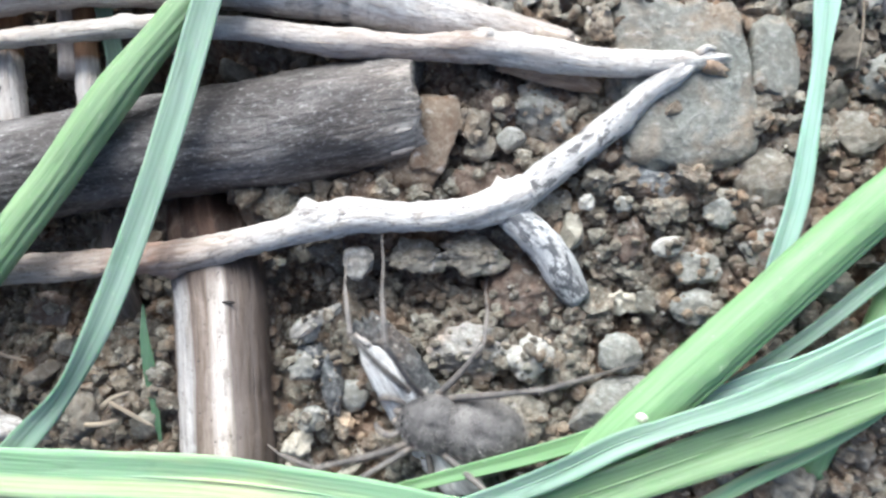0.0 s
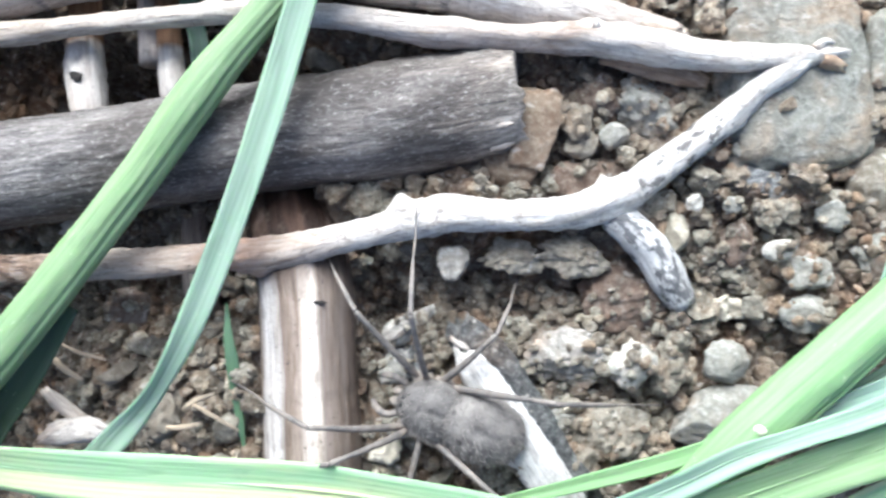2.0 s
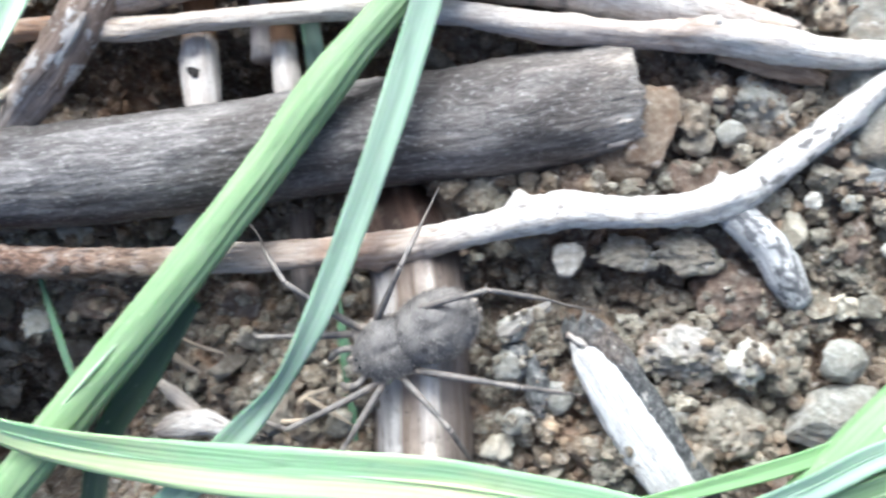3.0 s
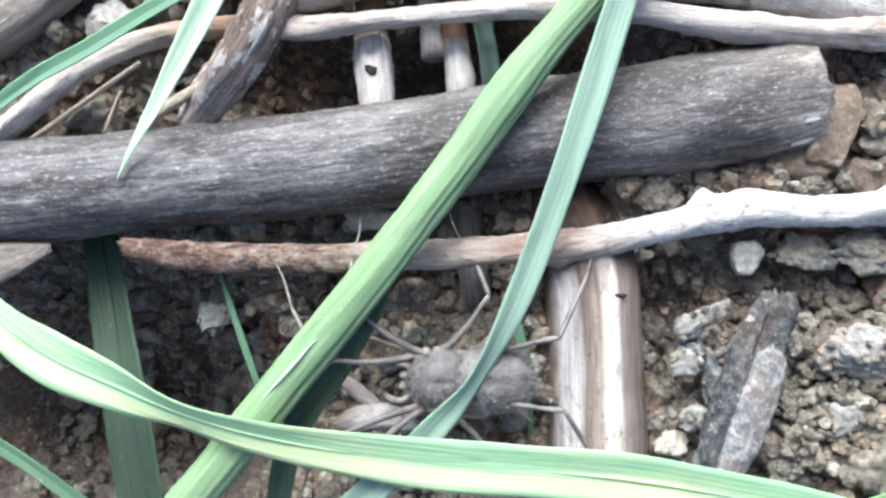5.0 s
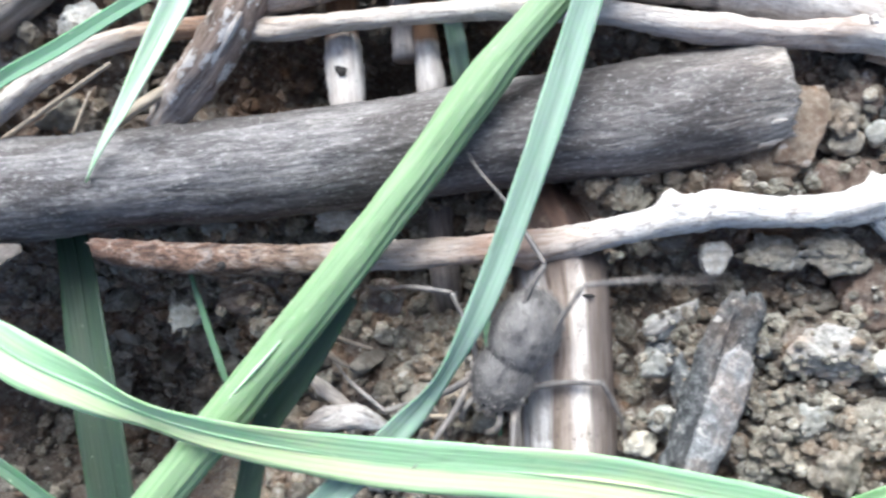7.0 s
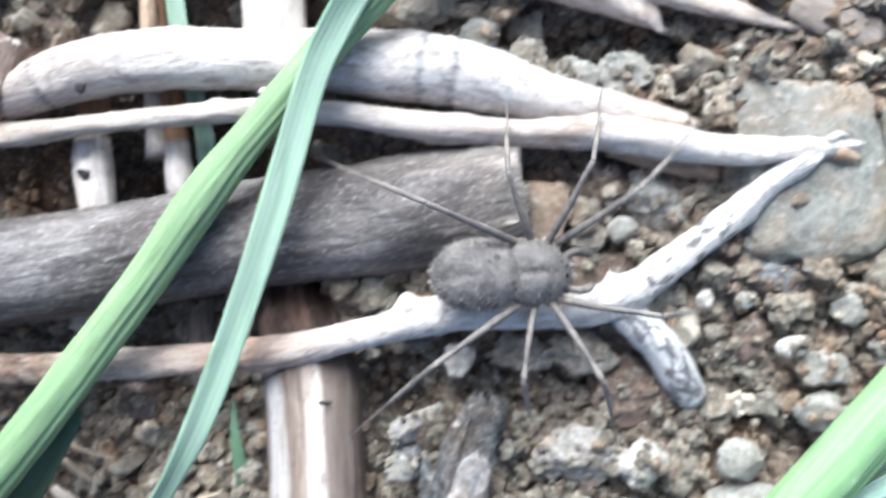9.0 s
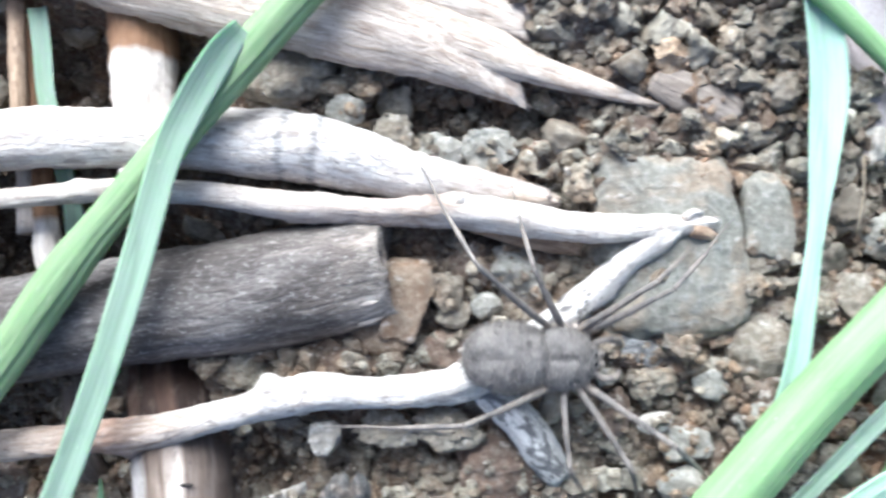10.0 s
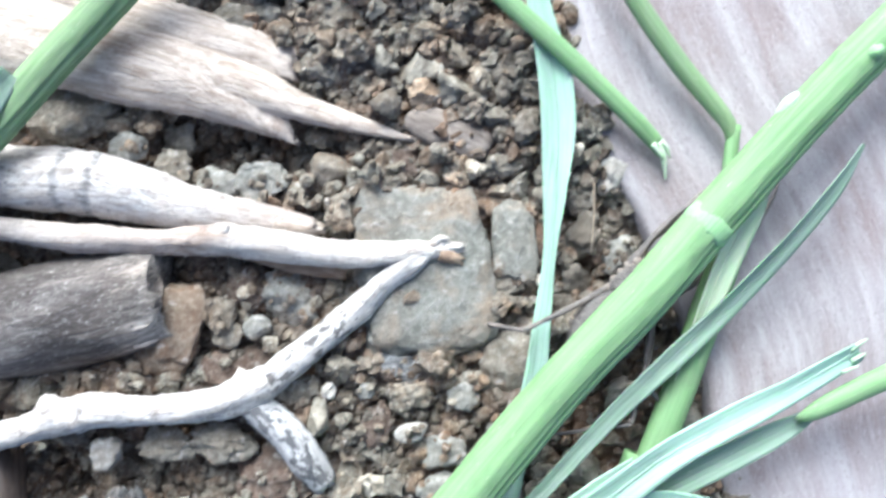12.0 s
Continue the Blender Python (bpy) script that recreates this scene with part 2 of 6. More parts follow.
def leaf_material(name, green, pale, yellow, yellow_amount, vein=0.35, stripe=None, pale_tip=None):
    k = Nodes(name)
    across = k.node("SeparateXYZ")
    k.link(k.node("Attribute", attribute="grain").outputs["Vector"], across.inputs[0])
    fibres = k.noise(k.coords("grain", (1.0, 1.0, 0.04)), 3.2, 3, 0.6)
    base = k.mix(k.ramp(fibres, [(0.30, 0.2), (0.74, 0.85)]), green, pale)
    broad = k.noise(k.coords("grain", (0.45, 0.45, 0.05)), 1.0, 3)
    base = k.mix(k.math("MULTIPLY", k.ramp(broad, [(0.48, 0.0), (0.62, 1.0)]), yellow_amount), base, yellow)
    if stripe:
        place = k.math("ADD", k.math("MULTIPLY", across.outputs[0], 0.2), k.math("MULTIPLY", broad, 0.5))
        lo, hi = stripe
        base = k.mix(k.math("MULTIPLY", k.ramp(place, [(lo - 0.08, 0.0), (lo, 1.0), (hi, 1.0), (hi + 0.08, 0.0)]), 0.5), base, yellow)
    if pale_tip:
        along = k.node("Attribute", attribute="along").outputs["Fac"]
        base = k.mix(k.ramp(k.math("ADD", along, k.math("MULTIPLY", k.math("SUBTRACT", fibres, 0.5), 0.2)), [(pale_tip[0], 0.85), (pale_tip[1], 0.0)]), base, pale_tip[2])
    crease = k.math("ABSOLUTE", k.math("SUBTRACT", k.noise(k.coords("grain", (0.55, 0.55, 0.02)), 1.0, 1, 0.5), 0.5))
    base = k.mix(k.ramp(crease, [(0.0, 0.4), (0.014, 0.0)]), base, tuple(c * 0.6 for c in green))
    patch = k.noise(k.coords("grain", (1, 1, 0.5)), 0.5, 4, 0.6)
    base = k.mix(k.ramp(patch, [(0.58, 0.0), (0.75, 0.35)]), base, tuple(c * 0.55 for c in green))
    mark = k.noise(k.coords("grain", (2.2, 2.2, 0.7)), 1.5, 3, 0.7)
    base = k.mix(k.math("MULTIPLY", k.ramp(mark, [(0.66, 0.0), (0.74, 1.0)]), 0.35), base, (0.62, 0.66, 0.50))
    ribs = k.node("TexWave")
    ribs.wave_type, ribs.bands_direction = "BANDS", "X"
    ribs.inputs["Scale"].default_value, ribs.inputs["Distortion"].default_value = 0.75, 0.4
    k.link(k.coords("grain", (1, 1, 0.02)), ribs.inputs["Vector"])
    height = k.math("ADD", k.math("MULTIPLY", k.math("MULTIPLY", ribs.outputs["Fac"], broad), vein), k.math("MULTIPLY", fibres, 0.6))
    k.shader.inputs["Transmission Weight"].default_value = 0.0
    k.shader.inputs["Subsurface Weight"].default_value = 0.25
    k.shader.inputs["Subsurface Radius"].default_value = (0.4, 1.0, 0.25)
    k.shader.inputs["Subsurface Scale"].default_value = 0.0006
    return k.done(base, 0.6, height, 0.00014, 0.45, 0.3)


fresh_green = leaf_material("fresh_green_stem", (0.108, 0.185, 0.079), (0.235, 0.328, 0.178), (0.26, 0.36, 0.17), 0.25, 0.18)
bright_green = leaf_material("bright_green_stem", (0.135, 0.245, 0.104), (0.222, 0.350, 0.170), (0.25, 0.38, 0.185), 0.2, 0.15)
blue_green = leaf_material("bluish_green_blade", (0.153, 0.229, 0.164), (0.256, 0.340, 0.260), (0.28, 0.38, 0.24), 0.2)
# mint tip; the greyer lower blade has the shade of its fold in the colour
mint_tipped = leaf_material("mint_tipped_blade", (0.144, 0.228, 0.160), (0.251, 0.347, 0.259), (0.28, 0.38, 0.24), 0.15, pale_tip=(0.22, 0.46, (0.36, 0.53, 0.41)))
light_blue_green = leaf_material("light_bluish_blade", (0.233, 0.369, 0.272), (0.358, 0.499, 0.402), (0.4, 0.54, 0.38), 0.1)
pale_blade = leaf_material("yellow_striped_blade", (0.178, 0.316, 0.159), (0.292, 0.430, 0.256), (0.46, 0.455, 0.24), 0.4, stripe=(0.34, 0.50))
glint_pale = leaf_material("pale_glint", (0.55, 0.62, 0.42), (0.72, 0.76, 0.58), (0.6, 0.6, 0.4), 0.2)
sheath_pale = leaf_material("pale_sheath", (0.34, 0.47, 0.30), (0.52, 0.62, 0.45), (0.55, 0.58, 0.38), 0.2)
node_green = leaf_material("green_node", (0.21, 0.38, 0.17), (0.29, 0.47, 0.245), (0.36, 0.5, 0.28), 0.2)
# greens darkened to carry the shade that these low blades lie in
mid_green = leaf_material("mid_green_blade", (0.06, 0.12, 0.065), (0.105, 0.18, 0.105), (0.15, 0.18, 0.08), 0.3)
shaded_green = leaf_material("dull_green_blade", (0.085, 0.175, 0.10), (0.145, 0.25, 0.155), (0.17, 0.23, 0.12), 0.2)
shade_dark_green = leaf_material("shade_dark_green_blade", (0.030, 0.052, 0.030), (0.052, 0.080, 0.050), (0.075, 0.08, 0.042), 0.3)


def earth(name, dark, mid, light, own):
    """Crumbly soil or stone. own: the socket that varies from piece to piece."""
    k = Nodes(name)
    where = k.coords()
    vary = own(k) if own else None
    shift = None
    if vary is not None:
        c = k.node("CombineXYZ")
        k.link(vary, c.inputs[0])
        k.link(k.math("MULTIPLY", vary, 7.3), c.inputs[1])
        shift = c.outputs[0]
        where = k.coords("", (1, 1, 1), shift)
    big = k.noise(where, 260, 4, 0.6)
    grit = k.noise(where, 1500, 6, 0.72)
    base = k.mix(k.ramp(big, [(0.32, 0.0), (0.68, 1.0)]), dark, mid)
    base = k.mix(k.ramp(grit, [(0.44, 0.0), (0.70, 1.0)]), base, light)
    if vary is not None:
        base = k.mix(1.0, base, k.ramp(vary, [(0.0, (0.62, 0.58, 0.55)), (0.22, (0.79, 0.74, 0.69)), (0.5, (0.95, 0.94, 0.90)), (0.75, (1.12, 1.10, 1.04)), (0.9, (0.93, 0.82, 0.71)), (0.95, (1.35, 1.32, 1.25)), (1.0, (2.1, 2.05, 1.95))]), "MULTIPLY")
    rust = k.noise(k.coords(), 150, 4, 0.65, 0.5)
    base = k.mix(1.0, base, k.ramp(rust, [(0.36, (0.96, 1.0, 1.0)), (0.50, (1.0, 1.0, 0.99)), (0.64, (1.13, 0.94, 0.80))]), "MULTIPLY")
    pale = k.noise(where, 900, 2, 0.5)
    base = k.mix(k.ramp(pale, [(0.645, 0.0), (0.72, 0.6)]), base, (0.47, 0.44, 0.39))
    return k.done(base, k.ramp(grit, [(0.4, 0.95), (0.7, 0.6)]), k.math("ADD", grit, k.math("MULTIPLY", pale, 0.5)), 0.0005, 0.9, 0.25)


soil = earth("loose_soil", (0.088, 0.062, 0.046), (0.165, 0.128, 0.100), (0.25, 0.222, 0.188), None)
crumb = earth("soil_crumbs", (0.130, 0.110, 0.086), (0.222, 0.199, 0.163), (0.37, 0.350, 0.302), Nodes.island)
fine_crumb = earth("fine_soil_crumbs", (0.125, 0.092, 0.068), (0.205, 0.168, 0.132), (0.34, 0.305, 0.258), Nodes.island)
clod = earth("soil_clod", (0.163, 0.143, 0.115), (0.246, 0.224, 0.187), (0.39, 0.370, 0.322), Nodes.chance)
grey_stone = earth("grey_stone", (0.215, 0.202, 0.170), (0.29, 0.275, 0.24), (0.40, 0.385, 0.345), None)
brown_stone = earth("brown_stone", (0.173, 0.145, 0.108), (0.240, 0.210, 0.165), (0.355, 0.325, 0.275), None)
tan_stone = earth("tan_stone", (0.15, 0.104, 0.070), (0.205, 0.150, 0.107), (0.30, 0.25, 0.19), None)
red_stone = earth("red_stone", (0.105, 0.072, 0.053), (0.155, 0.113, 0.088), (0.25, 0.205, 0.168), None)
slab_stone = earth("greenish_slab_stone", (0.165, 0.154, 0.126), (0.238, 0.230, 0.198), (0.345, 0.336, 0.296), None)
pale_stone = earth("pale_stone", (0.34, 0.31, 0.26), (0.44, 0.41, 0.36), (0.58, 0.55, 0.50), None)
pale_clod = earth("pale_clod", (0.23, 0.205, 0.175), (0.31, 0.285, 0.25), (0.47, 0.44, 0.40), None)
charred = earth("dark_crumbling_bark", (0.055, 0.055, 0.054), (0.105, 0.103, 0.10), (0.26, 0.255, 0.245), None)
bark_dark = earth("dark_crumbling_bark_outside", (0.036, 0.036, 0.036), (0.075, 0.074, 0.072), (0.20, 0.198, 0.19), None)
slate = earth("dark_grey_chunk", (0.10, 0.10, 0.10), (0.19, 0.188, 0.183), (0.42, 0.415, 0.40), None)


# ---- shapes ----
def curve_points(pts, step):
    """Points along a smooth line through pts, about step apart; every column is carried along."""
    p = np.array(pts, float)
    p = np.vstack([2 * p[0] - p[1], p, 2 * p[-1] - p[-2]])
    out = []
    for a, b, c, d in zip(p, p[1:], p[2:], p[3:]):
        n = max(2, int(np.linalg.norm((c - b)[:3]) / step))
        for u in np.arange(n) / n:
            out.append(0.5 * (2 * b + (c - a) * u + (2 * a - 5 * b + 4 * c - d) * u * u + (3 * b - a - 3 * c + d) * u ** 3))
    return np.array(out + [p[-2]])


def frames_along(line):
    t = np.gradient(line[:, :3], axis=0)
    t /= np.linalg.norm(t, axis=1)[:, None]
    side = np.cross(t, (0, 0, 1.0))
    thin = np.linalg.norm(side, axis=1) < 0.05
    side[thin] = (1, 0, 0)
    side /= np.linalg.norm(side, axis=1)[:, None]
    return t, side, np.cross(side, t)


def mesh_of(name, verts, faces, material, grain=None, along=None, smooth=True):
    """A mesh from millimetres."""
    me = bpy.data.meshes.new(name)
    me.from_pydata((np.asarray(verts) * MM).tolist(), [], faces)
    if grain is not None:
        me.attributes.new("grain", "FLOAT_VECTOR", "POINT").data.foreach_set("vector", np.asarray(grain, float).ravel())
    if along is not None:
        me.attributes.new("along", "FLOAT", "POINT").data.foreach_set("value", np.asarray(along, float))
    me.materials.append(material)
    if smooth:
        me.polygons.foreach_set("use_smooth", [True] * len(me.polygons))
    me.update()
    return me


def value_noise(x, y, z, seed):
    """Smooth lattice noise, -1 to 1."""
    r = np.random.RandomState(seed)
    table = r.rand(4096) * 2 - 1
    xi, yi, zi = np.floor(x).astype(int), np.floor(y).astype(int), np.floor(z).astype(int)
    fx, fy, fz = x - xi, y - yi, z - zi
    fx, fy, fz = (f * f * (3 - 2 * f) for f in (fx, fy, fz))
    total = 0
    for dx in (0, 1):
        for dy in (0, 1):
            for dz in (0, 1):
                h = table[((xi + dx) * 73 + (yi + dy) * 1259 + (zi + dz) * 2657) % 4096]
                total = total + h * (fx if dx else 1 - fx) * (fy if dy else 1 - fy) * (fz if dz else 1 - fz)
    return total


def fbm(x, y, z, seed, octaves=4):
    total, amp = 0, 1.0
    for i in range(octaves):
        total = total + amp * value_noise(x * 2 ** i, y * 2 ** i, z * 2 ** i, seed + i)
        amp *= 0.5
    return total


STICKS = []


def tube(name, pts, material, seg=22, step=0.45, lump=0.06, ridges=0.03, seed=1, jag=(0.0, 0.0), knots=(), flat=1.0, crack=0.0, grooves=()):
    """A stick: pts are (x, y, z, radius) in millimetres. knots: (share of the length, angle, height, width in mm)."""
    line = curve_points(pts, step)
    t, side, up = frames_along(line)
    if line[:, 3].max() > 0.6:
        STICKS.extend(line[::3, :4].tolist())
    s = np.concatenate([[0], np.cumsum(np.linalg.norm(np.diff(line[:, :3], axis=0), axis=1))])
    ang = np.arange(seg) * 2 * np.pi / seg
    r = np.maximum(line[:, 3], 0.02)[:, None] * np.ones(seg)
    ca, sa = np.cos(ang), np.sin(ang)
    n1 = fbm(s[:, None] * 0.22 + 0 * ca, ca * 1.3 + 7 + 0 * s[:, None], sa * 1.3 + 0 * s[:, None], seed, 4)
    n2 = value_noise(s[:, None] * 0.12 + 0 * ca, ca * 4 + 0 * s[:, None], sa * 4 + 0 * s[:, None], seed + 9)
    n3 = value_noise(s[:, None] * 1.7 + 0 * ca, ca * 3 + 0 * s[:, None], sa * 3 + 0 * s[:, None], seed + 19)
    n4 = value_noise(s[:, None] * 3.1 + 0 * ca, ca * 5 + 0 * s[:, None], sa * 5 + 0 * s[:, None], seed + 29)
    r = r * (1 + lump * n1 + ridges * n2 + 0.45 * lump * n3 + 0.35 * lump * n4 - crack * np.clip(n2 - 0.35, 0, 1))
    for share, a, height, width in knots:
        d = np.hypot((s[:, None] - share * s[-1]) / width, ((ang - a + np.pi) % (2 * np.pi) - np.pi) * line[:, 3][:, None] / width)
        r = r + height * np.exp(-d ** 2)
    for a, depth, width in grooves:
        d = (ang[None, :] + 0.10 * value_noise(s * 0.06, 0 * s, 0 * s, seed)[:, None] - a + np.pi) % (2 * np.pi) - np.pi
        r = r * (1 - depth * np.exp(-(d / width) ** 2))
    shift = np.zeros((len(line), seg))
    j = 0.6 * value_noise(ca * 2.2, sa * 2.2, 0 * ca + seed, seed) + 0.25 * (np.random.RandomState(seed).rand(seg) - 0.5)
    shift[0], shift[-1] = jag[0] * j * 2, jag[1] * np.roll(j, 3) * 2
    if len(line) > 3:
        shift[1], shift[-2] = shift[0] * 0.6, shift[-1] * 0.6
    v = line[:, None, :3] + r[..., None] * (ca[None, :, None] * side[:, None] + flat * sa[None, :, None] * up[:, None]) + shift[..., None] * t[:, None]
    grain = np.stack([r * ca, r * sa, s[:, None] + 0 * ca], -1).reshape(-1, 3)
    along = np.repeat(s / s[-1], seg)
    n = len(line)
    faces = [(i * seg + k, i * seg + (k + 1) % seg, (i + 1) * seg + (k + 1) % seg, (i + 1) * seg + k) for i in range(n - 1) for k in range(seg)]
    verts = v.reshape(-1, 3)
    caps = np.array([line[0, :3] + t[0] * 0.15 * line[0, 3], line[-1, :3] - t[-1] * 0.15 * line[-1, 3]])
    verts = np.vstack([verts, caps])
    grain = np.vstack([grain, [(0, 0, 0), (0, 0, s[-1])]])
    along = np.concatenate([along, [0, 1]])
    a, b = n * seg, n * seg + 1
    faces += [(a, (k + 1) % seg, k) for k in range(seg)] + [(b, (n - 1) * seg + k, (n - 1) * seg + (k + 1) % seg) for k in range(seg)]
    return mesh_of(name, verts, faces, material, grain, along)


def blade(name, pts, material, fold=0.22, thick=0.28, step=0.6, seed=1, ragged=0.03):
    """A grass blade: pts are (x, y, z, width, roll in degrees) in millimetres; it is folded along its middle."""
    pts = [(*p, 0.0) if len(p) == 4 else p for p in pts]
    line = curve_points(pts, step)
    t, side, up = frames_along(line)
    s = np.concatenate([[0], np.cumsum(np.linalg.norm(np.diff(line[:, :3], axis=0), axis=1))])
    roll = np.radians(line[:, 4])[:, None]
    side, up = side * np.cos(roll) + up * np.sin(roll), up * np.cos(roll) - side * np.sin(roll)
    u = np.linspace(-1, 1, 9)
    w = np.maximum(line[:, 3], 0.05)[:, None] * (1 + ragged * fbm(s[:, None] * 0.15 + 0 * u, np.sign(u) * 3 + 0 * s[:, None], 0 * s[:, None] + 0 * u, seed, 3))
    lift = (np.abs(u) ** 1.4 - 0.4) * fold
    body = thick * (1 - 0.75 * u ** 2) + 0.02
    wave = 0.03 * fbm(s[:, None] * 0.1 + 0 * u, u * 0.8 + 0 * s[:, None], 0 * s[:, None] + 0 * u, seed + 5, 2)
    def layer(z):
        return line[:, None, :3] + (w * u / 2)[..., None] * side[:, None] + (w * (lift + wave) + z)[..., None] * up[:, None]
    top, low = layer(body / 2), layer(-body / 2)
    ring = np.concatenate([top, low[:, ::-1]], 1)
    seg = ring.shape[1]
    across = np.concatenate([w * u / 2, (w * u / 2)[:, ::-1]], 1)
    level = np.concatenate([0 * u, 0 * u + 2.5])[None, :] + 0 * across
    grain = np.stack([across, level, s[:, None] + 0 * across], -1).reshape(-1, 3)
    n = len(line)
    faces = [(i * seg + k, i * seg + (k + 1) % seg, (i + 1) * seg + (k + 1) % seg, (i + 1) * seg + k) for i in range(n - 1) for k in range(seg)]
    faces += [tuple(range(seg))[::-1], tuple((n - 1) * seg + k for k in range(seg))]
    return mesh_of(name, ring.reshape(-1, 3), faces, material, grain, np.repeat(s / s[-1], seg))


def ball(subdivisions):
    bm = bmesh.new()
    bmesh.ops.create_icosphere(bm, subdivisions=subdivisions, radius=1)
    v = np.array([p.co[:] for p in bm.verts])
    f = [tuple(p.index for p in q.verts) for q in bm.faces]
    bm.free()
    return v, f


BALLS = {n: ball(n) for n in (1, 2, 3, 4, 5)}


def rock_points(seed, cuts=7, crumbly=0.0, level=4, cut=(0.55, 0.95), boxy=1.0):
    """A stone of radius about one: a ball with flats knocked off, uneven, crumbly if asked."""
    r = np.random.RandomState(seed)
    v = BALLS[level][0].copy()
    v = v / (np.abs(v) ** (2 / boxy)).sum(1)[:, None] ** (boxy / 2)
    for _ in range(cuts):
        n = r.randn(3)
        n /= np.linalg.norm(n)
        d = r.uniform(*cut)
        over = np.maximum(v @ n - d, 0)
        v -= over[:, None] * n * 0.92
    if crumbly > 0.25:
        # grains stuck together: round knobs with creases between them
        hubs = r.randn(int(16 + 34 * crumbly), 3)
        hubs /= np.linalg.norm(hubs, axis=1)[:, None]
        wide = r.uniform(0.28, 0.62, len(hubs))
        unit = BALLS[level][0]
        knob = np.sqrt(np.maximum(wide ** 2 - ((unit[:, None] - hubs) ** 2).sum(-1), 0)).max(1)
        v = v * (0.80 + 0.52 * crumbly ** 0.5 * knob)[:, None]
    x, y, z = v.T
    rough = 0.10 * fbm(x * 1.3 + seed, y * 1.3, z * 1.3, seed, 3) + (0.03 + 0.16 * crumbly) * fbm(x * 4 + seed, y * 4, z * 4, seed + 3, 3)
    if crumbly:
        rough = rough + crumbly * 0.16 * np.abs(value_noise(x * 7, y * 7, z * 7, seed + 8))
    return v * (1 + rough)[:, None]


def part(name, mesh, parent, label=""):
    ob = new(name, mesh)
    ob.parent = parent
    return tagged(ob, label)


def thing(name, mesh, label, category, group=""):
    return tagged(new(name, mesh), label, category, group)


# ---- the ground: one sheet, fine where the camera looks, plain beyond ----
def ground_height(x, y):
    h = -4.3 + 0.9 / (1 + np.exp(-(x - 2) / 4)) + 1.1 * fbm(x * 0.055, y * 0.055, 0 * x, 3, 3)
    h = h + 1.1 * fbm(x * 0.35, y * 0.35, 0 * x, 11, 3) + 0.6 * np.abs(fbm(x * 1.3, y * 1.3, 0 * x, 17, 2))
    for cx, cy, rx, ry, depth in ((-46, 14, 17, 8, 10.5), (-28, 12, 14, 7, 7.5), (-62, -17, 20, 15, 20.0), (-33, 0, 16, 5, 2.0), (12, 17.5, 5, 2.6, 2.5), (-4, -3.2, 15, 3.2, 3.2), (-13, -7, 3.0, 7, 5.0), (-38, -4.5, 13, 5.5, 7.0), (-70, -25, 15, 11, 14.0), (-34, 31, 13, 6, 10.0), (-19, 31, 7, 4, 5.0), (6, 26, 11, 2.2, 3.5)):
        h = h - depth * np.exp(-(((x - cx) / rx) ** 2 + ((y - cy) / ry) ** 2) ** 1.5)
    return h


def build_ground():
    xs, ys = np.arange(-100, 92.1, 0.42), np.arange(-48, 64.1, 0.42)
    gx, gy = np.meshgrid(xs, ys)
    h = ground_height(gx, gy)
    nx, ny = len(xs), len(ys)
    verts = np.stack([gx, gy, h], -1).reshape(-1, 3)
    faces = [(j * nx + i, j * nx + i + 1, (j + 1) * nx + i + 1, (j + 1) * nx + i) for j in range(ny - 1) for i in range(nx - 1)]
    rim = [j * 1 for j in range(nx)] + [j * nx + nx - 1 for j in range(1, ny)] + [(ny - 1) * nx + i for i in range(nx - 2, -1, -1)] + [j * nx for j in range(ny - 2, 0, -1)]
    middle = verts[rim].mean(0)
    last, base = rim, len(verts)
    for reach in (1.6, 5.0, 40.0, 4000.0):
        ring = middle + (verts[rim] - middle) * reach
        ring[:, 2] = -4.3
        verts = np.vstack([verts, ring])
        nxt = list(range(base, base + len(rim)))
        base += len(rim)
        m = len(rim)
        faces += [(last[k], nxt[k], nxt[(k + 1) % m], last[(k + 1) % m]) for k in range(m)]
        last = nxt
    tagged(new("ground", mesh_of("ground", verts, faces, soil)), "dark brown crumbly garden soil", "soil", kind="structure")


build_ground()

# ---- wooden board beside the bed ----
BOARD = []


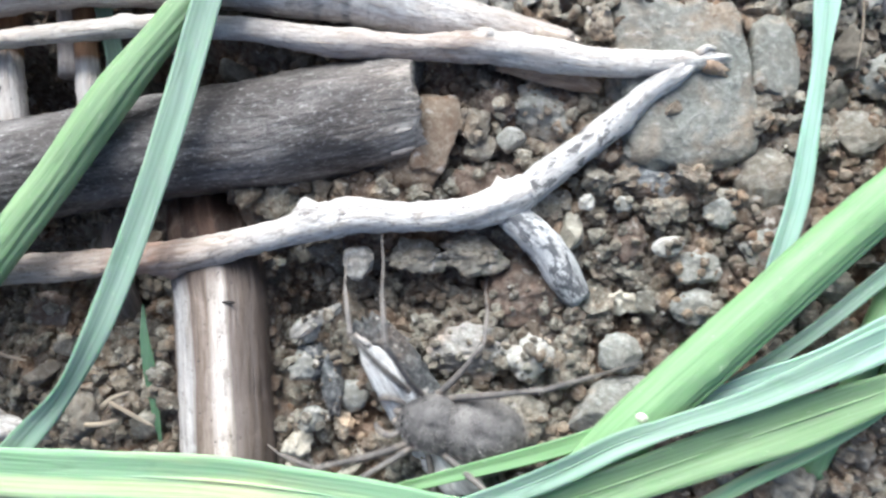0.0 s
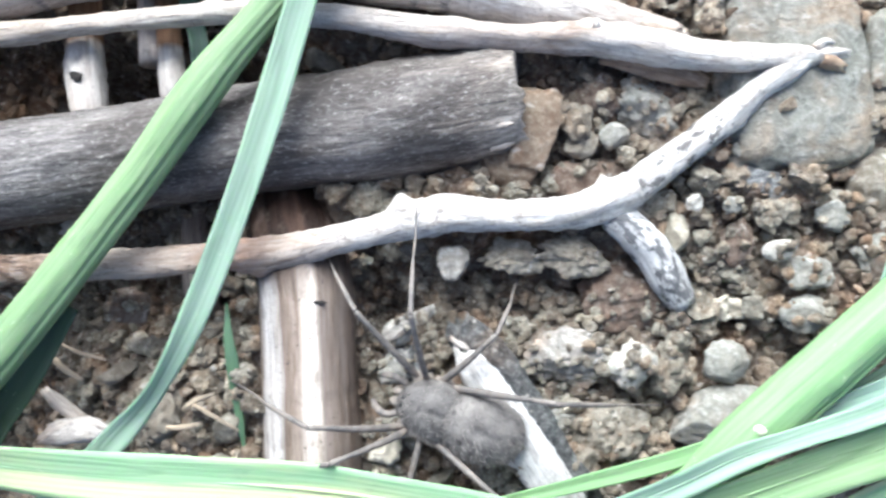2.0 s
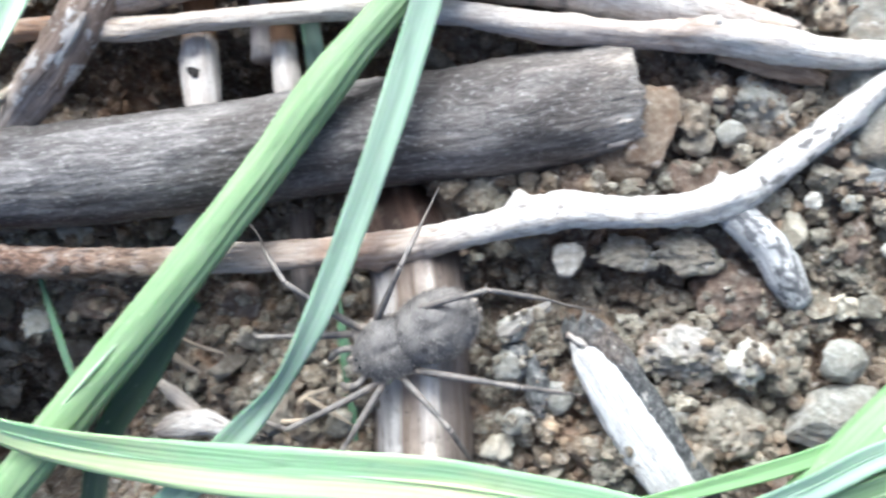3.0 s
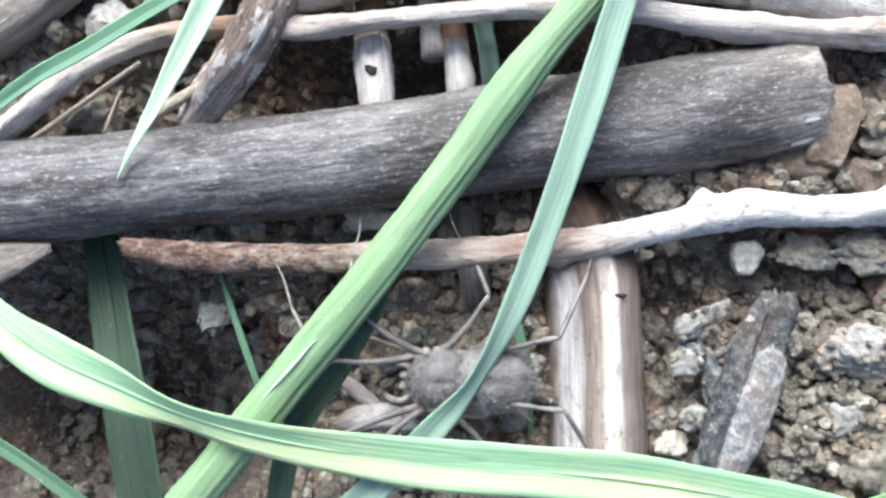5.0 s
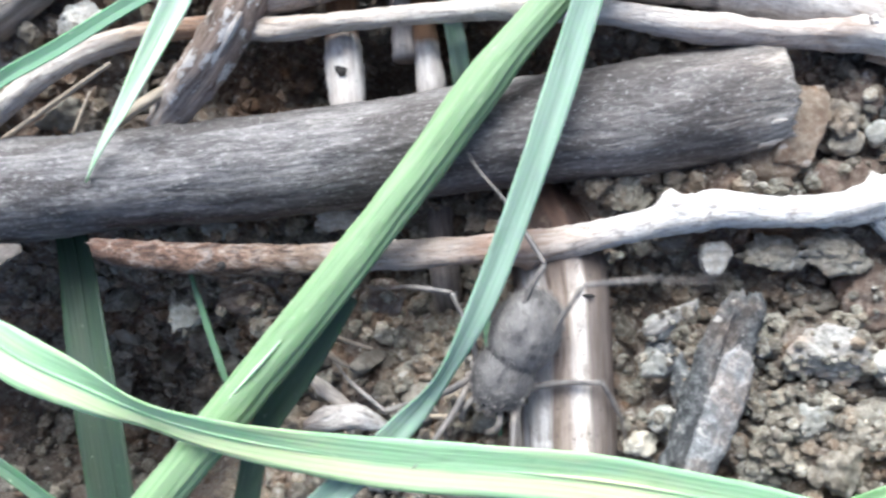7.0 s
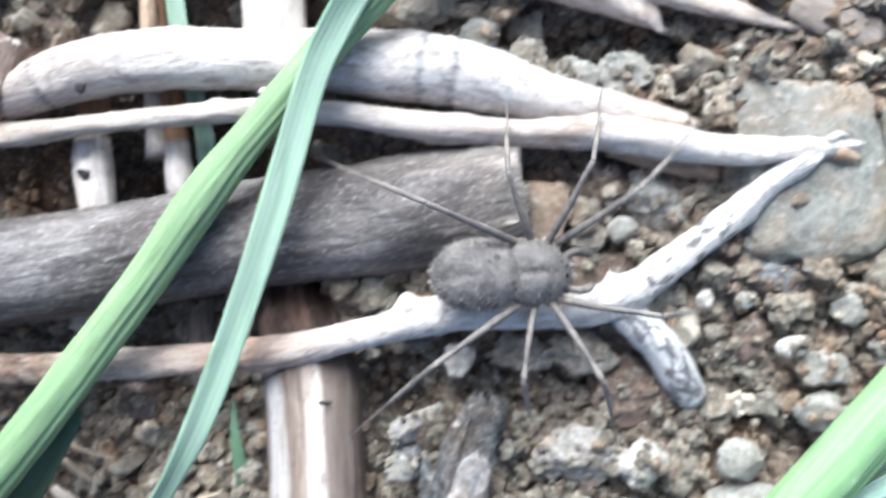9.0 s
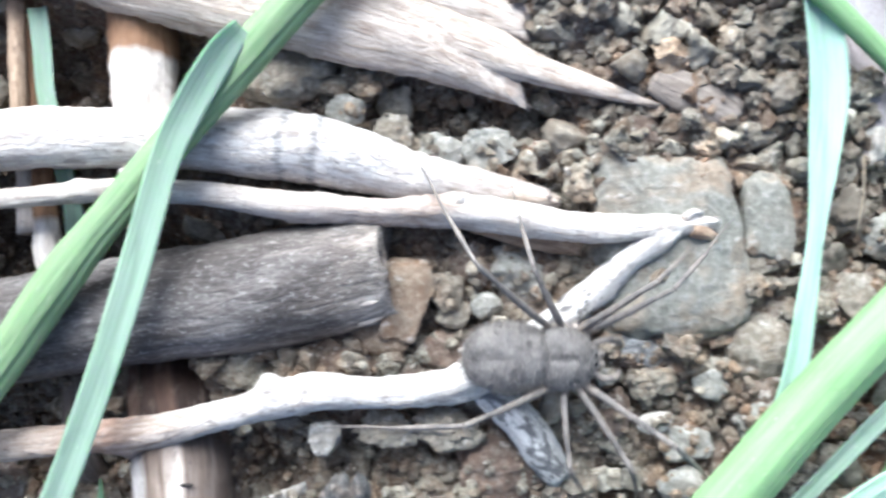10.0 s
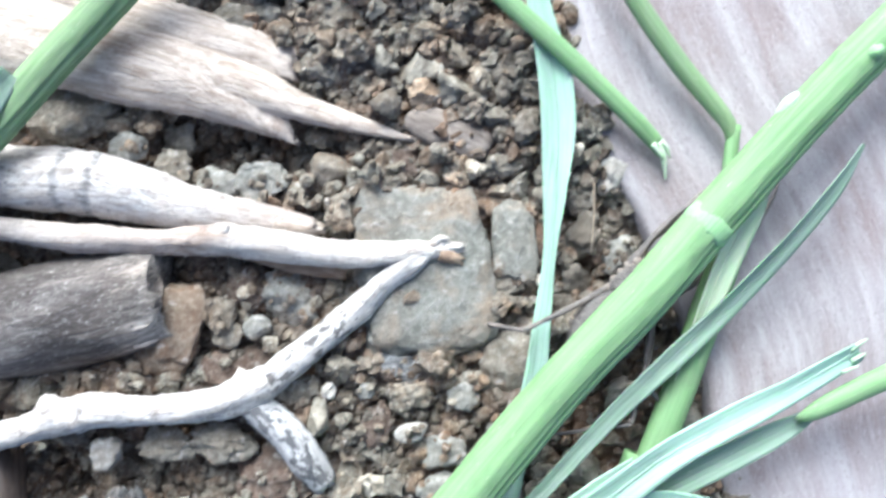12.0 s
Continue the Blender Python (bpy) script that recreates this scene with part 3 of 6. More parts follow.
def build_board():
    edge = [(32.24, 40.33, -1), (36.2, 28.2, -1), (41.3, 17.35, -1), (45.4, 6.33, -1), (48, -6.47, -1)]
    line = curve_points([edge[0], edge[1], edge[2], edge[3], edge[4]], 1.2)
    d = line[-1, :3] - line[0, :3]
    d[2] = 0
    d /= np.linalg.norm(d)
    n = np.array([-d[1], d[0], 0])
    if n[0] < 0:
        n = -n
    reach, bulge = (line[:, :3] - line[0, :3]) @ d, (line[:, :3] - line[0, :3]) @ n
    BOARD.extend([line[0, :3], n, d, reach, bulge])
    ls, us = np.arange(-120, 160.1, 2.0), np.concatenate([[0, 0, 0.4, 1.0], np.arange(2, 150, 2.5)])
    zs = np.concatenate([[-18, -1.6, -1.15, -1.0], np.full(len(us) - 4, -1.0)])
    start = line[0, :3] * 1.0
    g_l, g_u = np.meshgrid(ls, us, indexing="ij")
    h = zs[None, :] + 0.12 * fbm(g_u * 0.5, g_l * 0.03, 0 * g_l, 41, 3) * (zs[None, :] > -2)
    v = start[None, None] + g_l[..., None] * d + (g_u + np.interp(g_l, reach, bulge) + 0.4 * fbm(g_l * 0.08, 0 * g_u, 0 * g_l, 5, 3))[..., None] * n
    v[..., 2] = h
    nl, nu = g_l.shape
    faces = [(i * nu + k, i * nu + k + 1, (i + 1) * nu + k + 1, (i + 1) * nu + k) for i in range(nl - 1) for k in range(nu - 1)]
    k = Nodes("weathered_board")
    grain = k.noise(k.coords("grain", (0.4, 0.4, 0.05)), 1.4, 6, 0.65, 0.5)
    base = k.ramp(grain, [(0.28, (0.24, 0.212, 0.21)), (0.5, (0.335, 0.308, 0.304)), (0.72, (0.43, 0.405, 0.398))])
    blot = k.noise(k.coords("grain", (0.3, 0.3, 0.1)), 0.6, 5, 0.65)
    base = k.mix(k.ramp(blot, [(0.47, 0.0), (0.64, 0.6)]), base, (0.21, 0.158, 0.15))
    fuzz = k.noise(k.coords("grain", (1, 1, 0.6)), 3.0, 4, 0.7)
    base = k.mix(k.ramp(fuzz, [(0.55, 0.0), (0.7, 0.5)]), base, (0.47, 0.445, 0.44))
    base = k.mix(k.ramp(fuzz, [(0.33, 0.5), (0.44, 0.0)]), base, (0.16, 0.13, 0.125))
    mat = k.done(base, 0.75, k.math("ADD", grain, k.math("MULTIPLY", fuzz, 0.5)), 0.0005, 0.7)
    me = mesh_of("board", v.reshape(-1, 3), faces, mat, np.stack([g_u, 0 * g_u, g_l], -1).reshape(-1, 3))
    thing("wooden_board", me, "weathered greyish pink wooden board edging the soil", "board")


build_board()


# ---- sticks ----
def build_sticks():
    log = [(-109.78, -2.46, -3.6, 4.55), (-91.15, 0.13, -3.6, 4.7), (-72.89, 2.68, -3.6, 4.75), (-57.49, 4.64, -3.5, 4.49), (-42.41, 6.53, -3.5, 4.59), (-27.6, 8.88, -3.5, 4.64), (-13.07, 11.02, -3.4, 4.98), (-3.99, 12.74, -3.4, 4.83), (-1.61, 13.09, -3.4, 4.54)]
    branch = tagged(new("fallen_branch"), "thick dark grey weathered branch with a broken end", "branch")
    part("wood", tube("log", log, dark_wood, seg=64, step=0.4, lump=0.035, ridges=0.035, seed=4, jag=(0.4, 1.1), crack=0.14), branch)
    heart = [(-5.89, 12.41, -3.4, 2.96), (-3.51, 12.75, -3.4, 2.86), (-1.8, 13.03, -3.4, 2.47)]
    part("broken_end", tube("broken_end", heart, splinter_dark, seg=30, step=0.3, lump=0.1, seed=6, jag=(0.1, 0.5)), branch, "pale frayed broken end")

    for k, pts in enumerate(([(-5.12, 15.5, -0.6, 0.42), (-3.62, 15.86, -0.6, 0.38), (-2.35, 16.14, -0.7, 0.09)], [(-5.17, 13.47, 0.55, 0.37), (-3.59, 13.77, 0.6, 0.32), (-2.3, 14, 0.5, 0.09)], [(-5.02, 11.59, 0.85, 0.42), (-3.47, 11.89, 0.85, 0.32), (-2.65, 12.01, 0.8, 0.09)],
                             [(-4.52, 10.21, 0.5, 0.32), (-3.07, 10.46, 0.55, 0.32), (-2.03, 10.72, 0.5, 0.09)], [(-4.27, 8.75, -0.75, 0.38), (-3.02, 8.97, -0.8, 0.33), (-2.16, 9.15, -0.9, 0.09)])):
        part("splinter", tube("splinter", pts, splinter_wood, seg=10, step=0.3, seed=160 + k, lump=0.2, ridges=0.2, flat=0.6), branch, "pale frayed splinter")

    twig = tagged(new("forked_twig"), "bleached forked twig, reddish brown at its broken end", "twig")
    stem = [(-59.41, -1.65, -1.2, 0.95), (-56.27, -1.99, -1, 1.28), (-48.92, -2.3, -0.9, 1.38), (-41.68, -1.98, -0.8, 1.33), (-34.05, -1.46, -0.7, 1.28), (-27.45, -0.79, -0.7, 1.28), (-20.93, -0.13, -0.6, 1.37), (-14.47, 1.46, -0.6, 1.27), (-8.97, 2.74, -0.6, 1.42), (-7.73, 3.14, -0.6, 1.53), (-2.63, 3.04, -0.6, 1.25), (2.01, 3.39, -0.7, 1.39), (5.7, 4.43, -0.7, 1.67), (7.8, 5.4, -0.8, 1.53)]
    part("stem", tube("stem", stem, twig_bark, seed=7, jag=(0.9, 0.2), lump=0.14, knots=((0.03, 1.6, 0.35, 0.5), (0.075, 2.5, 0.3, 0.5), (0.115, 0.8, 0.3, 0.4), (0.15, 2.0, 0.2, 0.4), (0.715, 2.8, 1.25, 0.95), (0.74, 2.6, 0.4, 0.6), (0.19, 1.2, 0.3, 0.7), (0.535, 0.2, 0.5, 0.6), (0.515, 0.1, 0.3, 0.5), (0.965, 3.1, 0.7, 0.5))), twig)
    for q, place, size in ((86, (-48.4, -2.75, 0.32), (0.55, 0.45, 0.2)), (87, (-50.6, -3.0, 0.2), (0.35, 0.3, 0.18))):
        part("knot", mesh_of("knot", rock_points(q, 2, 0.3, 3) * np.array(size) + np.array(place), BALLS[3][1], hollow), twig, "dark sunken knot")
    side = [(6.9, 4.92, -0.9, 1.3), (8.97, 6.49, -0.9, 1.4), (11.74, 8.59, -0.9, 1.26), (14.92, 11.09, -0.8, 1.3), (17.6, 13.65, -0.6, 1.07), (20.26, 15.5, -0.4, 1.02), (21.31, 16.39, -0.2, 0.74)]
    part("side_branch", tube("side_branch", side, speckled_bark, seed=12, jag=(0.1, 0.5), lump=0.13, knots=((0.42, 1.2, 0.25, 0.5), (0.3, 2.5, 0.3, 0.5), (0.6, 0.3, 0.25, 0.4))), twig)
    stub = [(5.55, 3.65, -1, 1.21), (7.22, 2.38, -1.1, 1.45), (9.16, 0.54, -1.3, 1.55), (10.68, -1.78, -1.6, 1.55), (11.97, -3.82, -2.2, 1.28)]
    part("stub", tube("stub", stub, lichen_bark, seed=15, jag=(0.1, 0.4), lump=0.12), twig, "grey lichen-covered side stub")

    upper = [(-80.4, 0.64, -2.6, 0.88), (-75.13, 5.24, -2.2, 0.97), (-68.97, 10.28, -1.8, 1.01), (-64.46, 13.87, -1.6, 1.01), (-59.07, 16.32, -1.6, 0.96), (-53.18, 17.51, -1.6, 0.91), (-47.3, 17.71, -1.6, 1.06), (-44.34, 17.64, -1.5, 1.1), (-37.56, 18.48, -1.3, 0.81), (-30.4, 19.21, -1.1, 0.86), (-23.33, 19.56, -0.9, 0.95), (-16.33, 19.18, -0.8, 1.04), (-9.38, 18.15, -0.7, 1.23), (-6.79, 18.08, -0.7, 1.21), (-1.91, 17.72, -0.6, 1.07), (3.92, 17.57, -0.5, 1.36), (10.72, 16.69, -0.4, 1.35), (15.58, 16.31, -0.4, 1.31), (20.44, 16.43, -0.4, 1.06), (24.53, 16.76, -0.3, 0.39)]
    long_twig = thing("long_twig", tube("long_twig", upper, upper_bark, seed=22, jag=(0.3, 0.5), lump=0.14, knots=((0.81, 3.0, 0.3, 0.9), (0.53, 3.0, 0.3, 0.9), (0.985, 2.8, 0.7, 0.4))), "long thin bleached twig with reddish stains", "twig")

    ringed = [(-49.45, 20.04, -2, 1.88), (-44.48, 21.47, -1.9, 2.07), (-38.64, 23.31, -1.9, 2.44), (-31.81, 24.04, -1.8, 2.62), (-22.18, 23.94, -1.8, 2.53), (-15.51, 23.74, -1.8, 2.72), (-10.29, 23.27, -1.8, 2.91), (-5.1, 22.35, -1.9, 2.72), (0.54, 20.67, -2, 2.07), (6.16, 19.57, -2.1, 1.55), (11.29, 18.75, -2.2, 0.94)]
    ringed_branch = thing("ringed_branch", tube("ringed_branch", ringed, ringed_bark, seg=32, seed=31, jag=(0.3, 0.6), lump=0.07, knots=((0.63, -1.57, 0.18, 0.5), (0.67, -1.2, 0.2, 0.4), (0.1, -1.3, 0.4, 0.6))), "thick bleached branch with dark growth rings", "branch")

    end = [(8.02, 19.29, -2.1, 1.18), (10.35, 18.88, -2.15, 0.94), (11.52, 18.71, -2.2, 0.66), (12.22, 18.57, -2.2, 0.28)]
    part("frayed_tip", tube("frayed_tip", end, splinter_wood, seg=20, step=0.3, seed=35, lump=0.15, ridges=0.15, jag=(0.3, 0.6)), ringed_branch, "tan frayed tip")
    spot = [(-38.61, 21.32, -0.2)][0]
    v = rock_points(85, 2, 0.3, 3)
    part("knot", mesh_of("knot", v * np.array([0.5, 0.65, 0.25]) + np.array(spot), BALLS[3][1], hollow), ringed_branch, "dark sunken knot")

    crossing = [(-45.54, 25.71, -1.4, 1.91), (-47.01, 21.19, -1, 2), (-48.57, 17.77, -0.9, 2.09), (-50.71, 14.42, -1.1, 2), (-53.07, 11.86, -1.8, 1.83), (-55.52, 9.22, -3, 1.27)]
    crossing_branch = thing("crossing_branch", tube("crossing_branch", crossing, flaky_bark, seed=38, lump=0.16, ridges=0.08, crack=0.2), "short flaking pale brown branch lying across", "branch")

    for k, pts in enumerate(([(-52.83, 12.98, -0.3, 0.38), (-53.4, 11.91, -0.5, 0.61), (-54.16, 10.67, -1.1, 0.67), (-54.91, 9.44, -1.9, 0.24)], [(-47.59, 19.06, 0.75, 0.42), (-48.24, 17.4, 0.95, 0.78), (-49, 15.67, 0.75, 0.55), (-49.33, 14.89, 0.5, 0.19)], [(-50.29, 15.24, 0.5, 0.23), (-50.86, 14.13, 0.4, 0.46), (-51.41, 13.34, 0.1, 0.19)])):
        part("bark_flake", tube("bark_flake", pts, white_bark, seg=14, step=0.25, seed=170 + k, lump=0.25, ridges=0.2, flat=0.3, jag=(0.2, 0.3)), crossing_branch, "white flake of peeling bark")

    post = [(-23.31, 8.26, -10.5, 4.02), (-22.07, 4.18, -8, 4), (-20.22, -1.19, -4.6, 4.12), (-19.49, -5.73, -3.6, 4.06), (-19.1, -12.8, -3.6, 4.16), (-18.84, -17.86, -3.7, 4.22), (-18.57, -25.59, -4.2, 4.25), (-18.34, -30.83, -4.6, 4.12)]
    stick = thing("bare_stick", tube("bare_stick", post, striped_wood, seg=36, seed=44, lump=0.03, ridges=0.02, crack=0.06), "bare streaked grey and brown stick without bark", "stick")

    peg = [(-40.5, 24.63, -6, 1.33), (-39.9, 19.18, -5, 1.41), (-39.38, 15.43, -4.2, 1.7), (-38.98, 11.46, -4.4, 1.55), (-38.94, 9.11, -5.5, 1.42)]
    a = thing("short_peg", tube("peg", peg, peg_wood, seed=51, lump=0.1, knots=((0.55, 1.4, -0.7, 0.45),)), "short bleached twig with a dark knot hole", "twig", "short twigs under the branch")
    hole = [(-39.43, 14.41, -2.5)][0]
    v = rock_points(81, 5, 0.7, 3)
    part("knot_hole", mesh_of("knot_hole", v * np.array([0.62, 0.5, 0.16]) + np.array(hole), BALLS[3][1], hollow), a, "dark knot hole")
    peg2 = [(-32.82, 23.5, -5.4, 1.07), (-32.38, 19.25, -4.8, 1.06), (-32.04, 16.41, -4.5, 1.1), (-31.72, 14.13, -4.4, 1.3), (-31.32, 10.66, -6, 1.23)]
    thing("short_peg", tube("peg", peg2, peg_wood, seed=53, lump=0.1), "short bleached twig, orange brown above", "twig", "short twigs under the branch")
    red_twig = [(-35.75, 37.13, -5.6, 0.69), (-35.33, 32.39, -5.2, 0.74), (-35.03, 28.78, -5, 0.74), (-34.89, 23.82, -5.4, 0.74)]
    thing("thin_twig", tube("thin_twig", red_twig, chip_tan, seed=55, lump=0.1), "thin orange brown twig beneath the thick branch", "twig")
    peg3 = [(-30.85, 4.94, -8, 1.27), (-30.39, 0.18, -6.8, 1.24), (-29.99, -2.9, -6.4, 1.34), (-29.76, -5.04, -8, 1.32), (-29.59, -6.5, -10, 1.19)]
    thing("short_peg", tube("peg", peg3, splinter_dark, seed=54, lump=0.1), "short grey twig beneath the forked twig", "twig", "short twigs under the branch")
    stump = [(-24.28, 37, -5.5, 2.88), (-23.89, 32.23, -5, 2.86), (-23.53, 28.08, -4.6, 2.74), (-23.24, 25.03, -4.4, 2.44)]
    thing("brown_stump", tube("stump", stump, peg_wood, seg=30, seed=57, lump=0.08), "pale brown stick standing on end between branches", "stick")
    upright = [(-35.34, 35.97, -6.5, 1.11), (-34.93, 27.59, -6.2, 1.1), (-34.49, 21.39, -6, 1.1), (-34, 16.23, -5.5, 1.19)]
    thing("short_peg", tube("peg", upright, peg_wood, seed=59, lump=0.1), "short brown twig between the branches", "twig", "short twigs under the branch")

    for pts, r in (([(-68.88, 7.57, -1.8, 0.24), (-63.87, 11.09, -1.6, 0.24), (-59.17, 14.42, -1.4, 0.19)], 1), ([(-61.2, 7.87, 0.6, 0.14), (-60.44, 9.74, 0.8, 0.14), (-59.68, 11.45, 1, 0.09)], 2), ([(-58.58, 9.15, -1, 0.57), (-56.1, 10.76, -0.8, 0.52), (-53.14, 12.61, -0.8, 0.43)], 3),
                   ([(-42.13, -16.01, -3, 0.15), (-39.1, -16.05, -2.6, 0.19), (-34.44, -16.36, -2.6, 0.15)], 4), ([(-29.41, -13.62, -2, 0.29), (-28.49, -12.79, -1.6, 0.24), (-26.71, -12.08, -1.2, 0.14)], 5),
                   ([(36.15, 22.1, 0.2, 0.07), (36.1, 19.0, 0.1, 0.09), (35.9, 15.9, -0.6, 0.05)], 6), ([(-39.95, -9.4, -1, 0.22), (-38.9, -10.3, -0.9, 0.26), (-37.6, -11.1, -1.2, 0.14)], 7), ([(-39.9, -8.0, -1.2, 0.12), (-37.8, -8.8, -0.9, 0.17), (-35.7, -9.4, -1.2, 0.1)], 8),
                   ([(-28.6, -13.0, -1.5, 0.15), (-26.6, -14.0, -1.2, 0.2), (-24.7, -15.2, -1.6, 0.1)], 9), ([(-30.7, -15.0, -1.5, 0.2), (-29.2, -14.9, -1.3, 0.25), (-27.8, -14.6, -1.5, 0.12)], 10)):
        thing("straw", tube("straw", pts, straw, seg=10, seed=60 + r), "thin dry straw stalk", "straw", "dry straws")

    knot = [(-17.91, -4.3, 0.1)][0]
    v = rock_points(83, 2, 0.4, 3)
    part("knot", mesh_of("knot", v * np.array([0.62, 0.17, 0.16]) + np.array(knot), BALLS[3][1], hollow), stick, "dark notch of a knot")
    tip = [(22.67, 16.24, -0.4, 0.75), (23.6, 15.95, -0.45, 0.7), (24.5, 15.6, -0.6, 0.45)]
    part("broken_tip", tube("broken_tip", tip, chip_tan, seg=18, step=0.2, seed=84, lump=0.2, jag=(0.1, 0.5)), twig, "tan broken tip")
    for k, pts in enumerate(([(3.96, 18.57, 0.4, 0.48), (4.43, 18.7, 0.6, 0.38)], [(-23.11, 20.82, 0, 0.43), (-23.55, 21.07, 0.1, 0.29)], [(21.9, 16.9, 0.1, 0.4), (22.7, 17.5, 0.25, 0.3), (23.5, 17.4, 0.2, 0.1)])):
        part("bud", tube("bud", pts, white_bark, seg=10, step=0.15, seed=86 + k, lump=0.15), long_twig)
    sliver = [(5.03, 16.75, -2.2, 0.7), (9.03, 15.98, -2.3, 1), (12.05, 15.27, -2.4, 1), (14.2, 14.67, -2.6, 0.6)]
    thing("bark_sliver", tube("sliver", sliver, chip_tan, seg=16, seed=88, lump=0.12, jag=(0.1, 0.5), flat=0.6), "tan sliver of bark beneath the twig", "bark")
    corner = [(-81.09, 12.25, -3, 2.16), (-75.88, 15.58, -2.8, 2.25), (-71.35, 18.43, -2.8, 2.25), (-67.37, 21.5, -2.8, 2.05), (-63.02, 25.64, -3, 1.96)]
    thing("brown_stick", tube("brown_stick", corner, chip_wood, seg=24, seed=90, lump=0.08, ridges=0.06), "thick brown stick in the shade", "stick")
    husk = [(-77.27, -5.22, -1.4, 1.91), (-73.65, -4.03, -1.2, 2.19), (-70.18, -2.94, -1.2, 1.62), (-66.66, -1.76, -1.6, 0.38)]
    thing("dry_husk", tube("husk", husk, chip_wood, seg=18, seed=91, lump=0.1, flat=0.35, ridges=0.1), "pale brown dry husk beside the branch", "husk")

    # pale splintered piece of timber with a forked end, and a chip beside it
    wood_piece = tagged(new("splintered_wood"), "pale splintered piece of wood with a forked end", "wood")
    for k, pts in enumerate(([(-42.77, 43.65, -2.6, 3.57), (-27.2, 39.69, -2.4, 4.07), (-13.78, 36.3, -2.2, 4.26), (-4.09, 34.09, -2.2, 4.16), (3.53, 31.41, -2.3, 3.15), (7.57, 28.53, -2.4, 1.53), (9.68, 26.71, -2.5, 0.2)],
                             [(-11.74, 37.83, -2.2, 1.52), (-1.43, 33.96, -1.9, 2.22), (6.18, 31.27, -1.9, 2.02), (10.74, 29.55, -1.9, 1.26), (15.81, 27.91, -1.8, 0.81), (20.15, 26.59, -1.9, 0.2)],
                             [(-22.24, 43.35, -2.6, 3.06), (-11.9, 40.02, -2.5, 3.57), (-1.63, 36.73, -2.5, 2.96), (4.5, 35.21, -2.6, 2.35), (9.87, 33.59, -2.7, 1.53)])):
        part("shard", tube("shard", pts, splinter_wood, seg=24, seed=70 + k, lump=0.06, ridges=0.12, jag=(0.2, 0.8), flat=0.5, crack=0.3), wood_piece)
    chip = [(20.28, 28.76, -2, 1.37), (21.9, 27.94, -1.9, 1.67), (24.43, 26.87, -1.9, 1.72), (27.36, 25.43, -2.1, 1.32)]
    thing("wood_chip", tube("chip", chip, chip_wood, seg=18, seed=77, lump=0.06, jag=(0.3, 0.5), flat=0.45), "small grey brown wood chip on the soil", "chip")
    shard = [(-41.0, -12.1, -1.6, 0.3), (-39.9, -12.9, -1.4, 0.62), (-38.3, -14.1, -1.5, 0.6), (-37.1, -14.9, -1.9, 0.25)]
    thing("wood_chip", tube("chip", shard, splinter_wood, seg=16, seed=78, lump=0.12, jag=(0.3, 0.4), flat=0.45), "small pale brown wood shard on the soil", "chip")
    flake = [(-41.38, -16.25, -1.6, 0.29), (-39.38, -15.37, -1, 0.95), (-36.99, -14.97, -0.9, 1.04), (-35.32, -15.57, -1.1, 0.76), (-34.14, -15.97, -1.6, 0.19)]
    thing("bark_flake", tube("flake", flake, white_bark, seg=16, seed=79, lump=0.3, ridges=0.2, flat=0.4, jag=(0.4, 0.6)), "small white flake of bark", "bark")


build_sticks()


# ---- stones and clods that stand out ----
def stone(t_name, spot, size, turn, material, label, seed, crumbly=0.0, cuts=8, tall=0.6, category="stone", cut=(0.55, 0.95), boxy=1.0):
    """spot: (x, y, top) in mm; size: (length, width) in mm; turn: degrees."""
    v = rock_points(seed, cuts, crumbly, 5 if max(size) > 5 else 4, cut, boxy)
    span = v.max(0) - v.min(0)
    v = (v - (v.max(0) + v.min(0)) / 2) / span
    h = tall * min(size)
    v = v * np.array([size[0], size[1], h])
    a = radians(turn)
    v = v @ np.array([[math.cos(a), math.sin(a), 0], [-math.sin(a), math.cos(a), 0], [0, 0, 1]])
    label = label if len(label.split()) > 3 else label + " in loose soil"
    me = mesh_of(t_name, v, BALLS[5 if max(size) > 5 else 4][1], material)
    ob = thing(t_name, me, label, category)
    ob.location = Vector((spot[0], spot[1], spot[2] - h / 2)) * MM
    return ob


